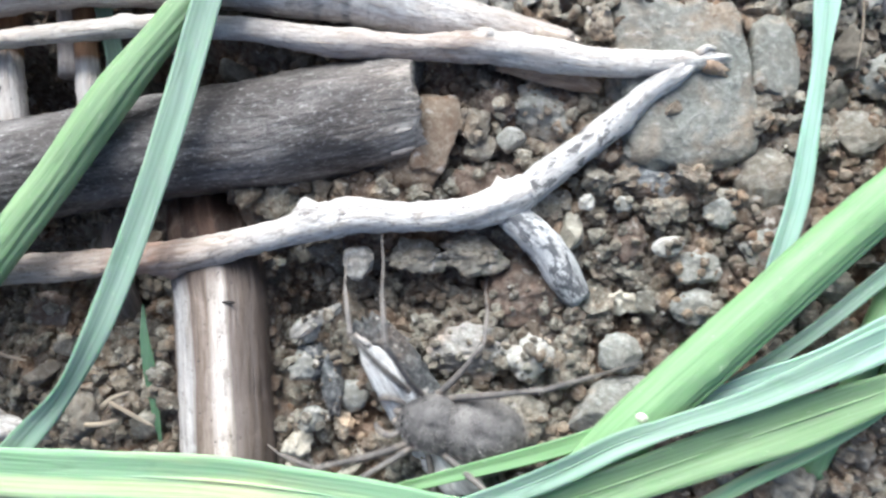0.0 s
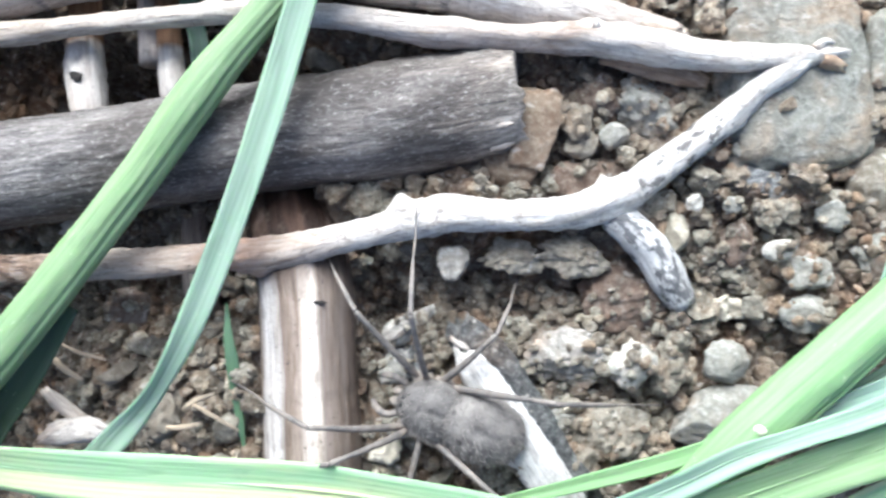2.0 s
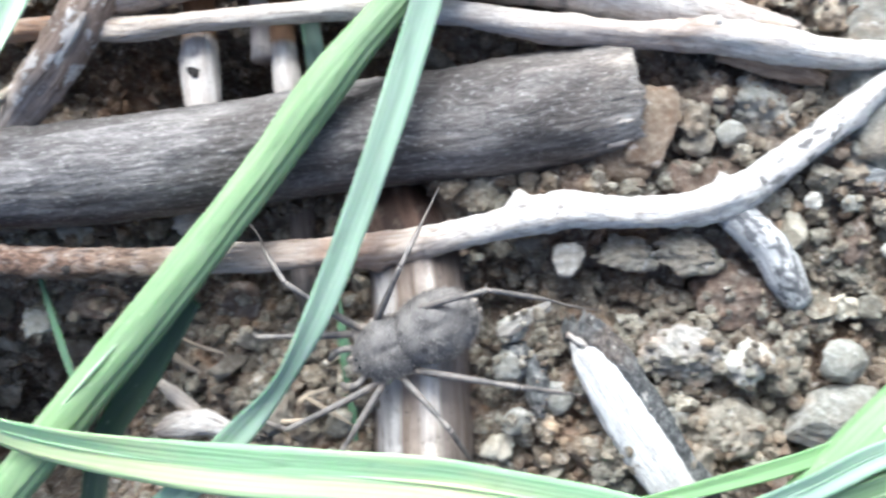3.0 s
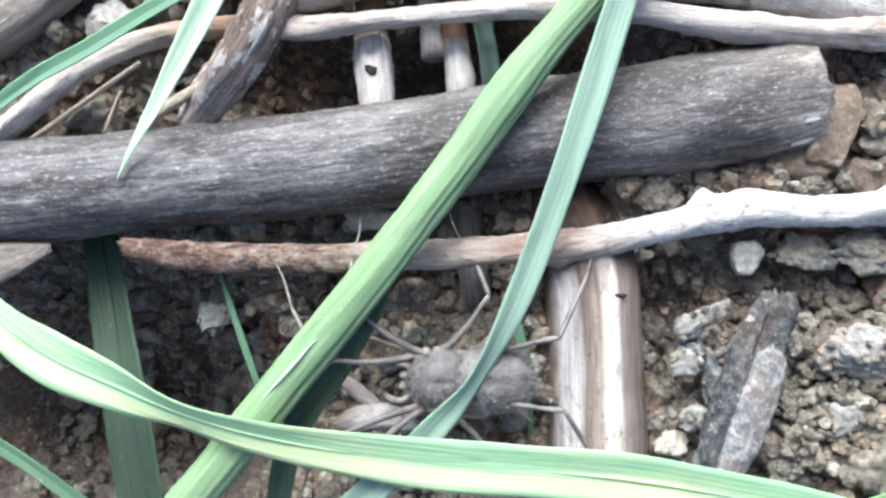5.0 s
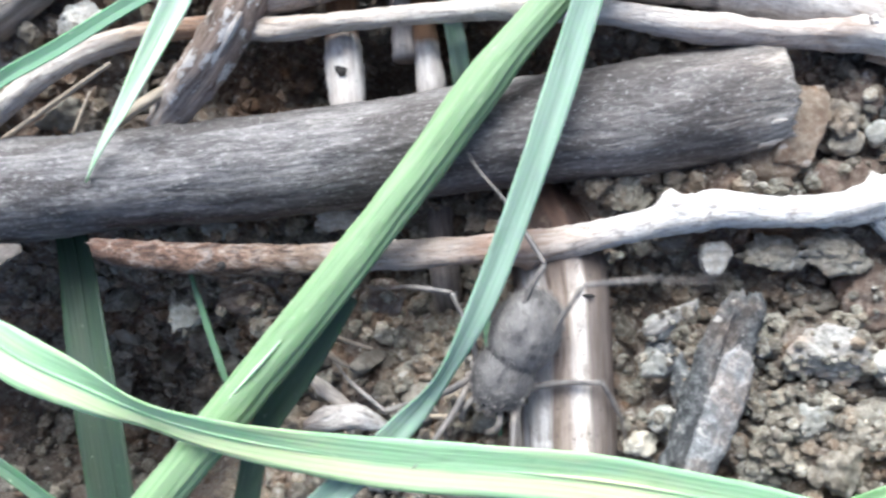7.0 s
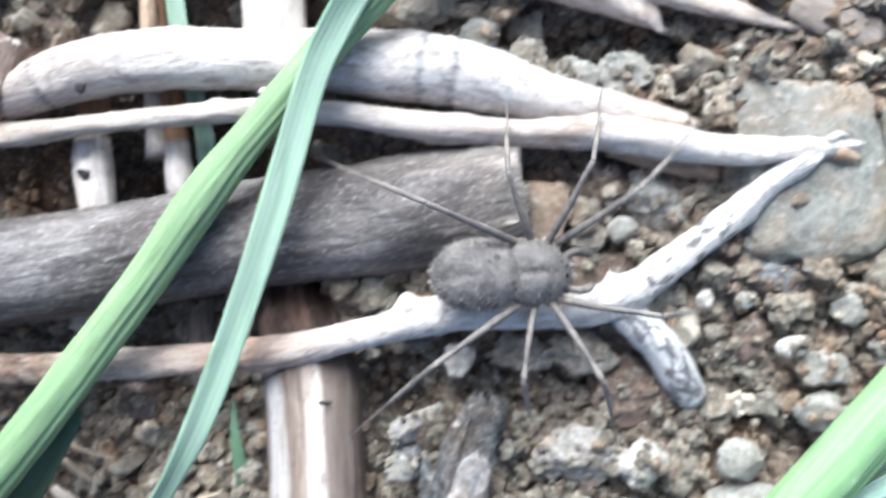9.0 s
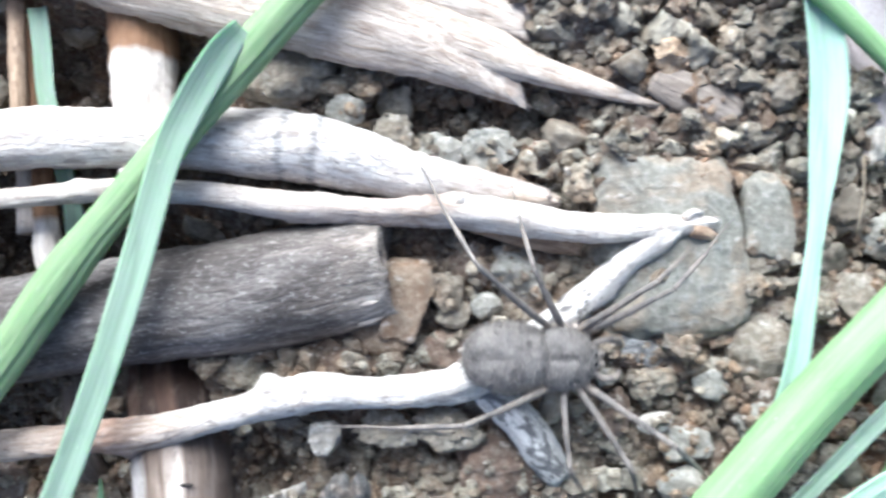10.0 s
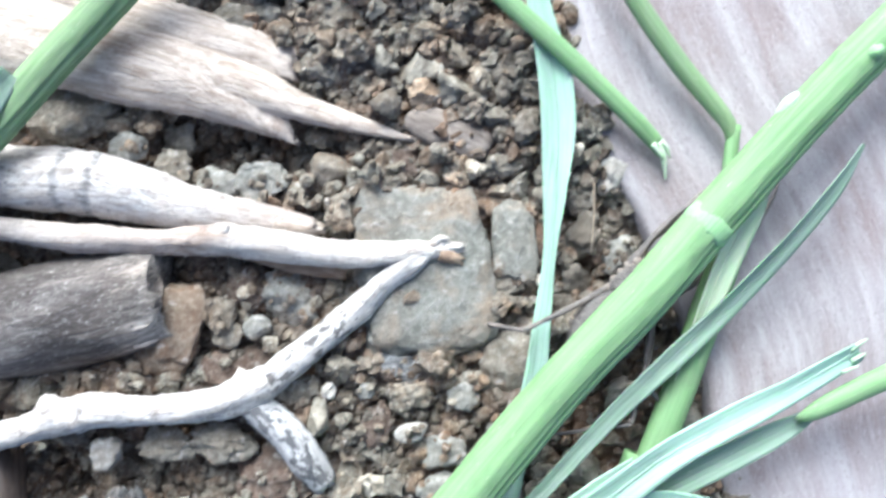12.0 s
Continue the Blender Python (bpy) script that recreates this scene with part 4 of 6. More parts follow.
def build_stones():
    S = lambda spot, *rest, **kw: stone("stone", spot, *rest, **kw)
    C = lambda spot, *rest, **kw: stone("soil_clod", spot, *rest, category="clod", **kw)
    for (x, y, top, w, l), turn, mat, label, seed, kw in (
        ([(21.2, 14.9, -0.3, 13.1, 16.2)][0], 3, slab_stone, "flat grey green stone slab half buried in soil", 3, dict(cuts=1, tall=0.4, cut=(0.9, 1.0), boxy=0.36, crumbly=0.12)),
        ([(29.31, 17.07, -0.9, 4.28, 8.21)][0], 0, slab_stone, "upright grey stone block beside the slab", 5, dict(cuts=3, crumbly=0.15, boxy=0.5)),
        ([(-0.53, 10.38, -1, 4.39, 7.32)][0], -8, tan_stone, "smooth brown pebble at the end of the branch", 7, dict(cuts=4, boxy=0.6)),
        ([(-2.51, 7.88, -1.8, 6.42, 4.74)][0], -15, tan_stone, "smooth brown flat pebble", 8, dict(cuts=4)),
        ([(5, 13.26, -1.8, 4.45, 5.19)][0], 15, red_stone, "reddish brown stone", 9, dict(cuts=6)),
        ([(9.16, 12.45, -1.4, 6.14, 4.91)][0], -25, grey_stone, "angular grey stone", 10, dict(cuts=9)),
        ([(3.51, 9.26, -1.6, 2.86, 2.66)][0], 0, brown_stone, "round brown pebble", 11, dict(cuts=3)),
        ([(6.26, 9.93, -1.4, 2.65, 2.36)][0], 0, grey_stone, "round grey pebble", 12, dict(cuts=3)),
        ([(4.13, 6.43, -2, 7.43, 3.67)][0], 5, red_stone, "flat reddish stone behind the twig", 13, dict(cuts=7)),
        ([(17.04, 8.84, -1.2, 2.06, 1.86)][0], 0, grey_stone, "small round grey pebble", 14, dict(cuts=3)),
        ([(19.01, 6.41, -1.4, 5.5, 2.95)][0], -18, slate, "flat bluish grey stone", 15, dict(cuts=8)),
        ([(29.18, 6.7, -1, 6.59, 5.76)][0], 10, brown_stone, "rounded grey brown stone", 16, dict(cuts=5, crumbly=0.1)),
        ([(19.89, 0.55, -0.6, 3.1, 1.84)][0], 10, pale_stone, "small pale yellowish pebble", 17, dict(cuts=3)),
        ([(12.68, 4.36, -0.5, 1.45, 1.55)][0], 0, pale_stone, "tiny white stone", 18, dict(cuts=6)),
        ([(15.91, 4.19, -0.8, 1.65, 1.56)][0], 0, grey_stone, "tiny grey stone", 19, dict(cuts=5)),
        ([(8.1, -3.5, -1.8, 8.6, 7.0)][0], 20, red_stone, "reddish brown clod beneath the twig stub", 20, dict(cuts=5, crumbly=0.3)),
        ([(-7.11, -0.94, -1.3, 2.72, 3.09)][0], 0, pale_clod, "squarish pale stone", 21, dict(cuts=5, boxy=0.65, crumbly=0.15)),
        ([(2.6, -8.79, -0.4, 7.85, 5.54)][0], 5, pale_clod, "crumbly grey soil clod", 22, dict(cuts=4, crumbly=0.9)),
        ([(7.71, -9.14, -0.2, 4.6, 4.6)][0], 0, pale_stone, "bright pale crumbly clod", 23, dict(cuts=6, crumbly=0.5)),
        ([(6.45, -14.8, -0.8, 6.97, 5.11)][0], 15, brown_stone, "angular pale brown clod", 24, dict(cuts=8, crumbly=0.3)),
        ([(15.78, -8.83, -0.6, 3.99, 3.89)][0], 0, grey_stone, "rounded grey stone", 25, dict(cuts=6, crumbly=0.15)),
        ([(15.29, -13.53, -1, 8.86, 5.13)][0], 20, grey_stone, "smooth grey stone by the grass", 26, dict(cuts=4)),
        ([(1, -14.61, -1.6, 5.18, 3.77)][0], 0, grey_stone, "grey stone", 27, dict(cuts=6)),
        ([(-7.8, -12.7, -2.2, 3.3, 3.0)][0], 10, grey_stone, "smooth grey pebble in a hollow", 28, dict(cuts=4)),
        ([(-3.2, -8.3, -1.4, 2.2, 2.0)][0], 0, charred, "dark crumbly clod", 63, dict(cuts=5, crumbly=0.9)),
        ([(-4.9, -17.2, -1.6, 4.2, 3.4)][0], 0, tan_stone, "brown clod under the grass", 67, dict(cuts=5, crumbly=0.3)),
        ([(-11.65, -6.82, -1.2, 2.67, 2.48)][0], 0, grey_stone, "small knobby grey stone", 64, dict(cuts=5, crumbly=0.7)),
        ([(-12, -9.86, -1.3, 2.48, 2.77)][0], 0, grey_stone, "small knobby grey stone", 65, dict(cuts=5, crumbly=0.7)),
        ([(-11.03, -14.54, -1.3, 3.06, 2.39)][0], 20, grey_stone, "small knobby grey stone", 66, dict(cuts=5, crumbly=0.7)),
        ([(-11.31, -9.78, -1.6, 3.36, 3.84)][0], 0, charred, "dark crumbly clod", 29, dict(cuts=5, crumbly=0.9)),
        ([(-10.8, -5.9, -0.9, 5.3, 1.5)][0], 34, pale_clod, "slim flat grey stone", 30, dict(cuts=6, crumbly=0.2, boxy=0.7)),
        ([(-9.39, -11.61, -1.6, 2.11, 5.76)][0], 0, charred, "dark crumbly clod", 31, dict(cuts=4, crumbly=0.9)),
        ([(-47.48, -5.6, -3.2, 5.65, 3.05)][0], 0, red_stone, "reddish stone beneath the twig", 32, dict(cuts=7)),
        ([(-35.32, -5.22, -3.4, 3.94, 3.45)][0], 0, red_stone, "reddish brown stone beneath the twig", 33, dict(cuts=7)),
        ([(-45.75, -8.06, -3.6, 2.97, 2.47)][0], 20, brown_stone, "brown stone", 34, dict(cuts=6)),
        ([(-52.97, -7.58, -4, 3.48, 2.99)][0], 0, grey_stone, "grey stone in the shade", 35, dict(cuts=6)),
        ([(-39.4, 1.64, -4.5, 5.01, 2.21)][0], 5, pale_stone, "pale stone behind the twig", 36, dict(cuts=7)),
        ([(-50.72, 0.58, -5, 3.54, 2.22)][0], 0, grey_stone, "grey stone behind the twig", 37, dict(cuts=6)),
        ([(38.39, 23.45, -1, 4.19, 4.99)][0], 20, pale_stone, "pale angular stone near the board", 38, dict(cuts=8)),
        ([(39.29, 15.67, -1.4, 4.51, 4.01)][0], 0, grey_stone, "grey stone near the board", 39, dict(cuts=7, crumbly=0.2)),
        ([(35.37, 21.51, -1.2, 3, 5)][0], 0, brown_stone, "brown stone", 40, dict(cuts=6, crumbly=0.2)),
        ([(4.22, 37.96, -1.8, 5.05, 3.23)][0], 0, brown_stone, "rounded brown stone", 41, dict(cuts=4)),
        ([(12.64, 33.85, -1.4, 5.52, 5.52)][0], 0, brown_stone, "grey brown clod beside the splintered wood", 42, dict(cuts=5, crumbly=0.3)),
        ([(13.39, 37.82, -1.8, 5.55, 4.54)][0], 0, brown_stone, "brown clod", 43, dict(cuts=6, crumbly=0.3)),
        ([(-11.22, 29.82, -2.2, 9.64, 6.09)][0], -10, brown_stone, "large brown clod beneath the splintered wood", 44, dict(cuts=5, crumbly=0.2)),
        ([(2.6, 22.88, -1.8, 4.04, 3.53)][0], 0, grey_stone, "pale grey crumbly stone", 45, dict(cuts=5, crumbly=0.4)),
        ([(6.6, 23.1, -2, 5.06, 4.25)][0], -20, grey_stone, "grey stone", 46, dict(cuts=7)),
        ([(-5.63, 26.39, -2.2, 3.55, 3.05)][0], 0, grey_stone, "grey stone", 47, dict(cuts=5, crumbly=0.3)),
        ([(-1.57, 24.79, -2.2, 3.55, 3.05)][0], 0, brown_stone, "brown clod", 48, dict(cuts=5, crumbly=0.3)),
        ([(28.42, 24.21, -1.6, 5.03, 2.62)][0], 20, brown_stone, "angular brown stone", 49, dict(cuts=7)),
        ([(19.31, 24.91, -1.9, 4.55, 3.54)][0], -10, red_stone, "reddish brown clod", 50, dict(cuts=5, crumbly=0.2)),
        ([(24.48, 3.49, -1.2, 3, 2.8)][0], 0, grey_stone, "angular grey stone", 51, dict(cuts=8)),
        ([(28.68, 13.34, -1.4, 3.01, 2.51)][0], 0, brown_stone, "small brown clod", 52, dict(cuts=6, crumbly=0.3)),
        ([(29.5, 0.92, -1.2, 5.87, 5.87)][0], 25, grey_stone, "grey stone under the grass", 53, dict(cuts=6, crumbly=0.15)),
        ([(36.92, 10.53, -1.2, 5.38, 4.4)][0], 0, brown_stone, "rounded brown stone", 54, dict(cuts=5, crumbly=0.15)),
        ([(25.16, 4.12, -1.4, 3.44, 3.44)][0], 0, brown_stone, "brown clod", 55, dict(cuts=6, crumbly=0.3)),
        ([(16.79, 1.14, -1.4, 3.14, 4.42)][0], 0, red_stone, "brown clod", 56, dict(cuts=5, crumbly=0.2)),
        ([(22.59, -1.3, -1.1, 4.4, 2.93)][0], 0, grey_stone, "grey crumbly stone", 57, dict(cuts=5, crumbly=0.3)),
        ([(22.33, -4.72, -1.1, 4.4, 3.42)][0], 0, grey_stone, "grey crumbly stone", 58, dict(cuts=5, crumbly=0.3)),
        ([(-63.11, 18.52, -2.6, 5.36, 3.9)][0], 20, pale_stone, "pale pinkish stone near brown stick", 61, dict(cuts=6, crumbly=0.2)),
        ([(-70.41, 14.74, -4, 3.98, 2.99)][0], 0, grey_stone, "grey stone in the shade", 62, dict(cuts=6)),
        ([(-2.2, -0.3, -1.6, 6.0, 3.4)][0], 0, brown_stone, "brown clod below the twig", 59, dict(cuts=4, crumbly=0.8)),
        ([(2.9, -0.2, -1.3, 6.8, 4.2)][0], 0, brown_stone, "brown clod below the twig", 60, dict(cuts=4, crumbly=0.8)),
    ):
        if not any(word in label for word in ("smooth", "flat", "slab", "block", "round", "squarish", "pebble")):
            kw["crumbly"] = max(kw.get("crumbly", 0.0), 0.5)
        (C if "clod" in label else S)((x, y, top), (w, l), turn, mat, label, seed, **kw)


build_stones()


# ---- the loose piece of bark: dark outside, white inside ----
def build_bark():
    bark = tagged(new("bark_piece"), "loose piece of dark bark, white on its inner face", "bark")
    outer = [(-7.9, 0.1, 0, 1.2), (-7.2, 0, 0, 1.7), (-4, 0.2, 0.1, 2.0), (0, 0, 0, 2.25), (4, -0.1, 0.1, 2.35), (8.6, 0, 0, 2.1), (9.4, 0.1, 0, 1.4)]
    part("outer_bark", tube("outer_bark", outer, bark_dark, seg=40, step=0.25, seed=211, lump=0.14, ridges=0.14, crack=0.35, flat=0.62, jag=(0.9, 0.9)), bark)
    inner = [(-6.4, -0.5, 0.95, 0.6), (-5.2, -0.5, 1.1, 1.35), (-2, -0.45, 1.3, 1.75), (2, -0.5, 1.4, 2.0), (6, -0.5, 1.4, 2.1), (8.8, -0.4, 1.2, 1.8)]
    part("inner_face", tube("inner_face", inner, bark_inside, seg=28, step=0.3, seed=214, lump=0.08, ridges=0.08, flat=0.32, jag=(0.6, 0.5)), bark, "bright white inner face of the bark")
    rib = [(-7.6, -0.9, 0.7, 0.25), (-6.8, -0.3, 1.0, 0.3), (-5.6, 0.5, 0.9, 0.28), (-4.4, 0.9, 0.7, 0.12)]
    part("splinter", tube("splinter", rib, white_bark, seg=10, step=0.25, seed=215, lump=0.15), bark, "pale splinter at the bark's end")
    patch = [(-3.8, -0.5, -1.1, 0.4), (-2.8, -0.6, -1.2, 1.3), (0.5, -0.6, -1.3, 1.5), (4, -0.5, -1.35, 1.45), (7.5, -0.3, -1.25, 1.0)]
    part("papery_patch", tube("papery_patch", patch, slate, seg=26, step=0.3, seed=216, lump=0.14, ridges=0.08, flat=0.3, jag=(0.6, 0.5)), bark, "pale grey papery patch on the bark")
    ridge = [(-7.4, 1.1, -0.75, 0.35), (-3, 1.35, -0.8, 0.45), (2, 1.5, -0.8, 0.42), (7, 1.4, -0.7, 0.3)]
    part("ridge", tube("ridge", ridge, bark_dark, seg=14, step=0.25, seed=217, lump=0.25, ridges=0.2), bark)
    return bark


BARK = build_bark()


# ---- grass ----
CLUMP, ROOT = [], (16.2, -13.2)


def build_grass():
    def stem(pts, mat, label, seed, parts=(), seg=20, flat=0.8, category="grass", **kw):
        g = tagged(new("grass_plant"), label, category, "grass")
        part("stalk", tube("stalk", pts, mat, seg=seg, seed=seed, lump=0.03, ridges=0.05 if seg < 20 else 0.06, crack=0.0 if seg < 20 else 0.15, flat=flat, step=0.7, **kw), g)
        for name, m in parts:
            part(name, m, g)
        return g

    def leaf(pts, mat, label, seed, fold=0.2):
        g = tagged(new("grass_plant"), label, "grass", "grass")
        body = part("blade", blade("blade", pts, mat, fold=fold, seed=seed), g)
        rib = [(p[0], p[1], p[2] - 0.4 * fold * p[3] + 0.10, 0.02 + 0.035 * p[3]) for p in pts]
        part("midrib", tube("midrib", rib, mat, seg=8, step=0.8, seed=seed, lump=0.02), body)
        return g

    # the stem with a leaf that parts from its sheath
    a = [(-58.1, -29.05, 3.6, 1.67), (-52.34, -22.02, 3.8, 1.67), (-45.91, -13.73, 3.6, 1.72), (-39.09, -4.72, 3.2, 1.73), (-32.25, 4.79, 2.6, 1.66), (-27.1, 12.31, 2.4, 1.75), (-22.34, 18.43, 2.2, 1.49), (-11.42, 31.32, 2, 1.67), (-6.53, 36.67, 2, 1.62), (2.35, 45.92, 2.2, 1.62), (8.96, 52.45, 2.4, 1.66)]
    b = [(-12.6, 31.6, 3.5, 1.7, 30), (-13.9, 29.9, 3.8, 2.3, 30), (-15.3, 27.6, 3.9, 2.5, 25), (-16.8, 24.9, 3.8, 2.5, 15), (-18.47, 21.11, 3.6, 2.35, 5), (-21.34, 11.24, 3.4, 2.48, 0), (-23.52, 4.13, 3.6, 2.29, 10), (-26.48, -4.28, 3.9, 2.19, 15), (-29.57, -10.71, 4, 1.75, 45), (-32.93, -15.03, 4.2, 2.18, 10), (-38.51, -20.99, 3.8, 2.46, 0), (-44.79, -27.43, 2.8, 2.5, 0)]
    sliver = [(-46.4, -13.4, 4.75, 0.05), (-44.73, -11.5, 5.05, 0.11), (-43.54, -10.1, 5.05, 0.12), (-42.0, -8.2, 4.8, 0.04)]
    stem(a, fresh_green, "fresh green grass stem with a leaf parting from its sheath", 101, [("leaf", blade("leaf", b, blue_green, fold=0.16, seed=102)), ("torn_fibre", tube("torn_fibre", sliver, sheath_pale, seg=8, step=0.4, seed=3))], seg=64, grooves=((0.75, 0.09, 0.10), (1.2, 0.03, 0.08)))
    leaf([(-37.44, -4.74, 2, 1.81, 20), (-40.98, -10.83, 1.6, 2.37, 20), (-44.19, -16.14, 1, 2.21, 0), (-45.66, -22.08, 0, 2.1), (-46.24, -27.22, -1, 1.9)], shade_dark_green, "green blade in the shade of a stem", 103)

    # yellow striped blade that bows across
    c = [(-78.89, 4.06, 3.2, 1.77, 20), (-73.09, -2.18, 3.8, 2.2, 25), (-68.05, -7.16, 4.2, 2.7, 25), (-63.27, -10.23, 4.4, 4, 10), (-57.0, -12.3, 5.6, 3.7, -10), (-51.8, -13.9, 6.4, 2.6, -30), (-46.5, -15.3, 6.3, 2.8, -20), (-40.1, -16.5, 5.4, 3.3, -10), (-31.54, -17.39, 4.6, 3.99, 0), (-22.9, -17.76, 4.5, 4.08, 0), (-15.9, -18.29, 4.4, 4.12, 0), (-7.9, -19.37, 4.3, 3.77, 0), (-0.76, -20.54, 4.1, 3.15, 0), (7.81, -22.26, 3.6, 2.72, 0), (17.01, -24.74, 3, 2.29, 0)]
    leaf(c, pale_blade, "long pale green blade striped with yellow, bowed across", 105, 0.12)

    # thick bright stem, the first of a clump that sways
    d = [(2.21, -30.94, 2.4, 2.03), (9.41, -22.17, 2.8, 2.14), (12.95, -17.7, 3.1, 2.16), (16.36, -13.29, 3.3, 2.22), (23.0, -5.54, 3.4, 2.16), (29.1, 1.5, 3.5, 2.1), (33.9, 6.8, 3.6, 2.1), (39.26, 12.12, 3.7, 2.1), (44.51, 17.88, 3.8, 2.05), (52.2, 26.11, 3.9, 1.96), (59.9, 33.7, 4.1, 1.92), (71.3, 44.95, 4.6, 1.8)]
    CLUMP.append(stem(d, bright_green, "thick bright green grass stem with pale nodes", 107, seg=64, knots=((0.285, 1.2, 0.25, 0.9), (0.66, 1.2, 0.15, 0.8), (0.80, 2.6, 0.5, 0.5)), grooves=((0.70, 0.17, 0.06), (0.98, 0.05, 0.07))))
    # the white glint at the node, made as a pale bump
    node = [(15.85, -13.01, 4.92)][0]
    v = rock_points(71, 0, 0.0, 3)
    part("node", mesh_of("node", v * np.array([0.5, 0.42, 0.3]) + np.array(node), BALLS[3][1], glint_pale), CLUMP[0], "pale swollen node")
    collar = [(44.0, 17.4, 3.79, 2.0), (44.4, 17.8, 3.8, 2.11), (44.8, 18.22, 3.81, 2.11), (45.2, 18.65, 3.83, 1.98)]
    part("node", tube("node", collar, node_green, seg=40, step=0.3, seed=72, lump=0.015, ridges=0.0, flat=0.8, jag=(0.05, 0.15)), CLUMP[0], "pale papery collar at a node")
    for k, pts in enumerate(([(50.74, 26.97, 4, 0.42), (51.43, 27.86, 4.4, 0.6), (51.91, 28.45, 4.6, 0.41), (52.15, 28.7, 4.7, 0.14)], [(57.57, 31.45, 5.2, 0.36), (58.1, 31.73, 5.5, 0.63), (58.6, 32.06, 5.6, 0.31)])):
        part("bud", tube("bud", pts, (sheath_pale, node_green)[k], seg=16, step=0.2, seed=73 + k, lump=0.08), CLUMP[0], "small pale bud")
    # flat bluish leaf
    leaf([(30.46, 42.29, 1.6, 1.72, 10), (31.62, 36.99, 1.2, 2.12, 10), (32.75, 31.6, 1, 2.9, 5), (33.04, 26.7, 0.9, 2.91, -5), (32.7, 21.33, 0.8, 2.15, -25), (32.1, 15.4, 0.6, 1.3, -40), (31.3, 9.8, 0.3, 1.55, -10), (30.6, 5.0, -0.1, 1.95, 0), (29.4, 0.3, -0.6, 2.0, 0), (28.05, -5.75, -1.5, 2.1, 0)], light_blue_green, "flat pale bluish green grass leaf", 109)
    # broken stem ends
    stem([(24.13, 43.01, 2.4, 0.85), (27.9, 38.4, 2.2, 0.85), (33.66, 33.14, 1.6, 0.86), (39.07, 28.1, 0.8, 0.82), (41.2, 26.0, 0.3, 0.75), (42.0, 25.1, 0.15, 0.62)], bright_green, "broken green grass stem with a frayed tip", 111,
         [("torn_fibre", tube("torn_fibre", q, sheath_pale, seg=8, step=0.3, seed=150 + k, lump=0.2)) for k, q in enumerate(([(41.6, 25.4, 0.3, 0.4), (42.3, 24.3, 0.1, 0.3), (42.6, 22.4, -0.4, 0.1)], [(41.2, 25.4, 0.6, 0.3), (41.9, 24.5, 0.5, 0.2), (42.1, 24.0, 0.3, 0.06)], [(42.0, 25.7, 0.4, 0.25), (42.6, 25.0, 0.3, 0.2), (42.9, 24.2, 0.1, 0.05)]))], seg=14, jag=(0, 0.8))
    stem([(36.61, 43.22, 2.6, 0.8), (39.69, 37.49, 2.2, 0.85), (43.35, 32.25, 1.6, 0.86), (47.15, 27.68, 1.2, 0.77), (47.83, 26.32, 1.1, 0.58), (47.95, 24.59, 0.9, 0.24)], fresh_green, "thin bent grass stem", 112, seg=14)
    CLUMP.append(stem([(48.27, 26.82, 1, 0.58), (47.76, 23.01, 1, 0.68), (48, 18.12, 1, 1.16), (46.04, 12.33, 0.8, 1.41), (43.11, 4.64, 0.6, 1.41), (41.29, 0.35, 0.6, 1.41), (39.78, -3.5, 0.4, 1.37), (38.06, -8.38, 0, 1.33)], bright_green, "pale green stem bent over near its base", 113))
    CLUMP.append(leaf([(50.4, 20.9, 2, 0.3, 20), (49.5, 19.5, 2.1, 1.5, 20), (47.44, 16.62, 2.3, 2.56, 20), (45.57, 12.37, 2.1, 2.19, 15), (43.42, 6.64, 1.3, 1.44, 20), (41.75, 1.82, 0.8, 0.87, 10)], sheath_pale, "pale dry leaf sheath on a stem", 114))
    stem([(39.59, -1.44, -0.2, 1.37), (37.47, -6.56, -0.4, 1.37), (35.41, -11.29, -0.8, 1.38), (32.03, -19.1, -1.8, 1.35)], bright_green, "short green grass stem on soil", 122)
    # narrow leaf and the crossing blades at the lower corner
    CLUMP.append(leaf([(57.89, 24.54, 3.6, 0.28, 30), (55.56, 21.11, 3.5, 1.58, 30), (51.74, 16.73, 3.3, 1.96, 30), (47.01, 11.9, 3, 1.97, 25), (42.31, 7.51, 2.6, 1.89, 5), (36.61, 2.17, 2.2, 1.52, 0), (29.93, -4.87, 1.6, 1.34, 0), (24.16, -10.12, 1, 1.26, 0)], blue_green, "narrow bluish green grass leaf", 115))
    CLUMP.append(leaf([(56.7, 7.61, 3.9, 1.57, 20), (55.81, 7.06, 3.8, 1.94, 20), (51.13, 4.47, 3.7, 2.22, 10), (46.43, 2.17, 3.7, 2.5, 0), (40.8, -0.73, 3.7, 2.69, 0), (34.84, -4.75, 3.8, 2.8, 0), (25.38, -10.27, 4.2, 1.89, -20), (18.6, -13.12, 5.3, 1.59, -20), (14.29, -15.02, 5.7, 1.93, -10), (10.19, -17.56, 5.8, 2.01, 0), (6.13, -19.94, 5.4, 1.85, 0), (0.74, -22.77, 4.6, 1.61, 0), (-4.39, -25.26, 3.8, 1.08, 0)], mint_tipped, "long bluish green grass blade", 116))
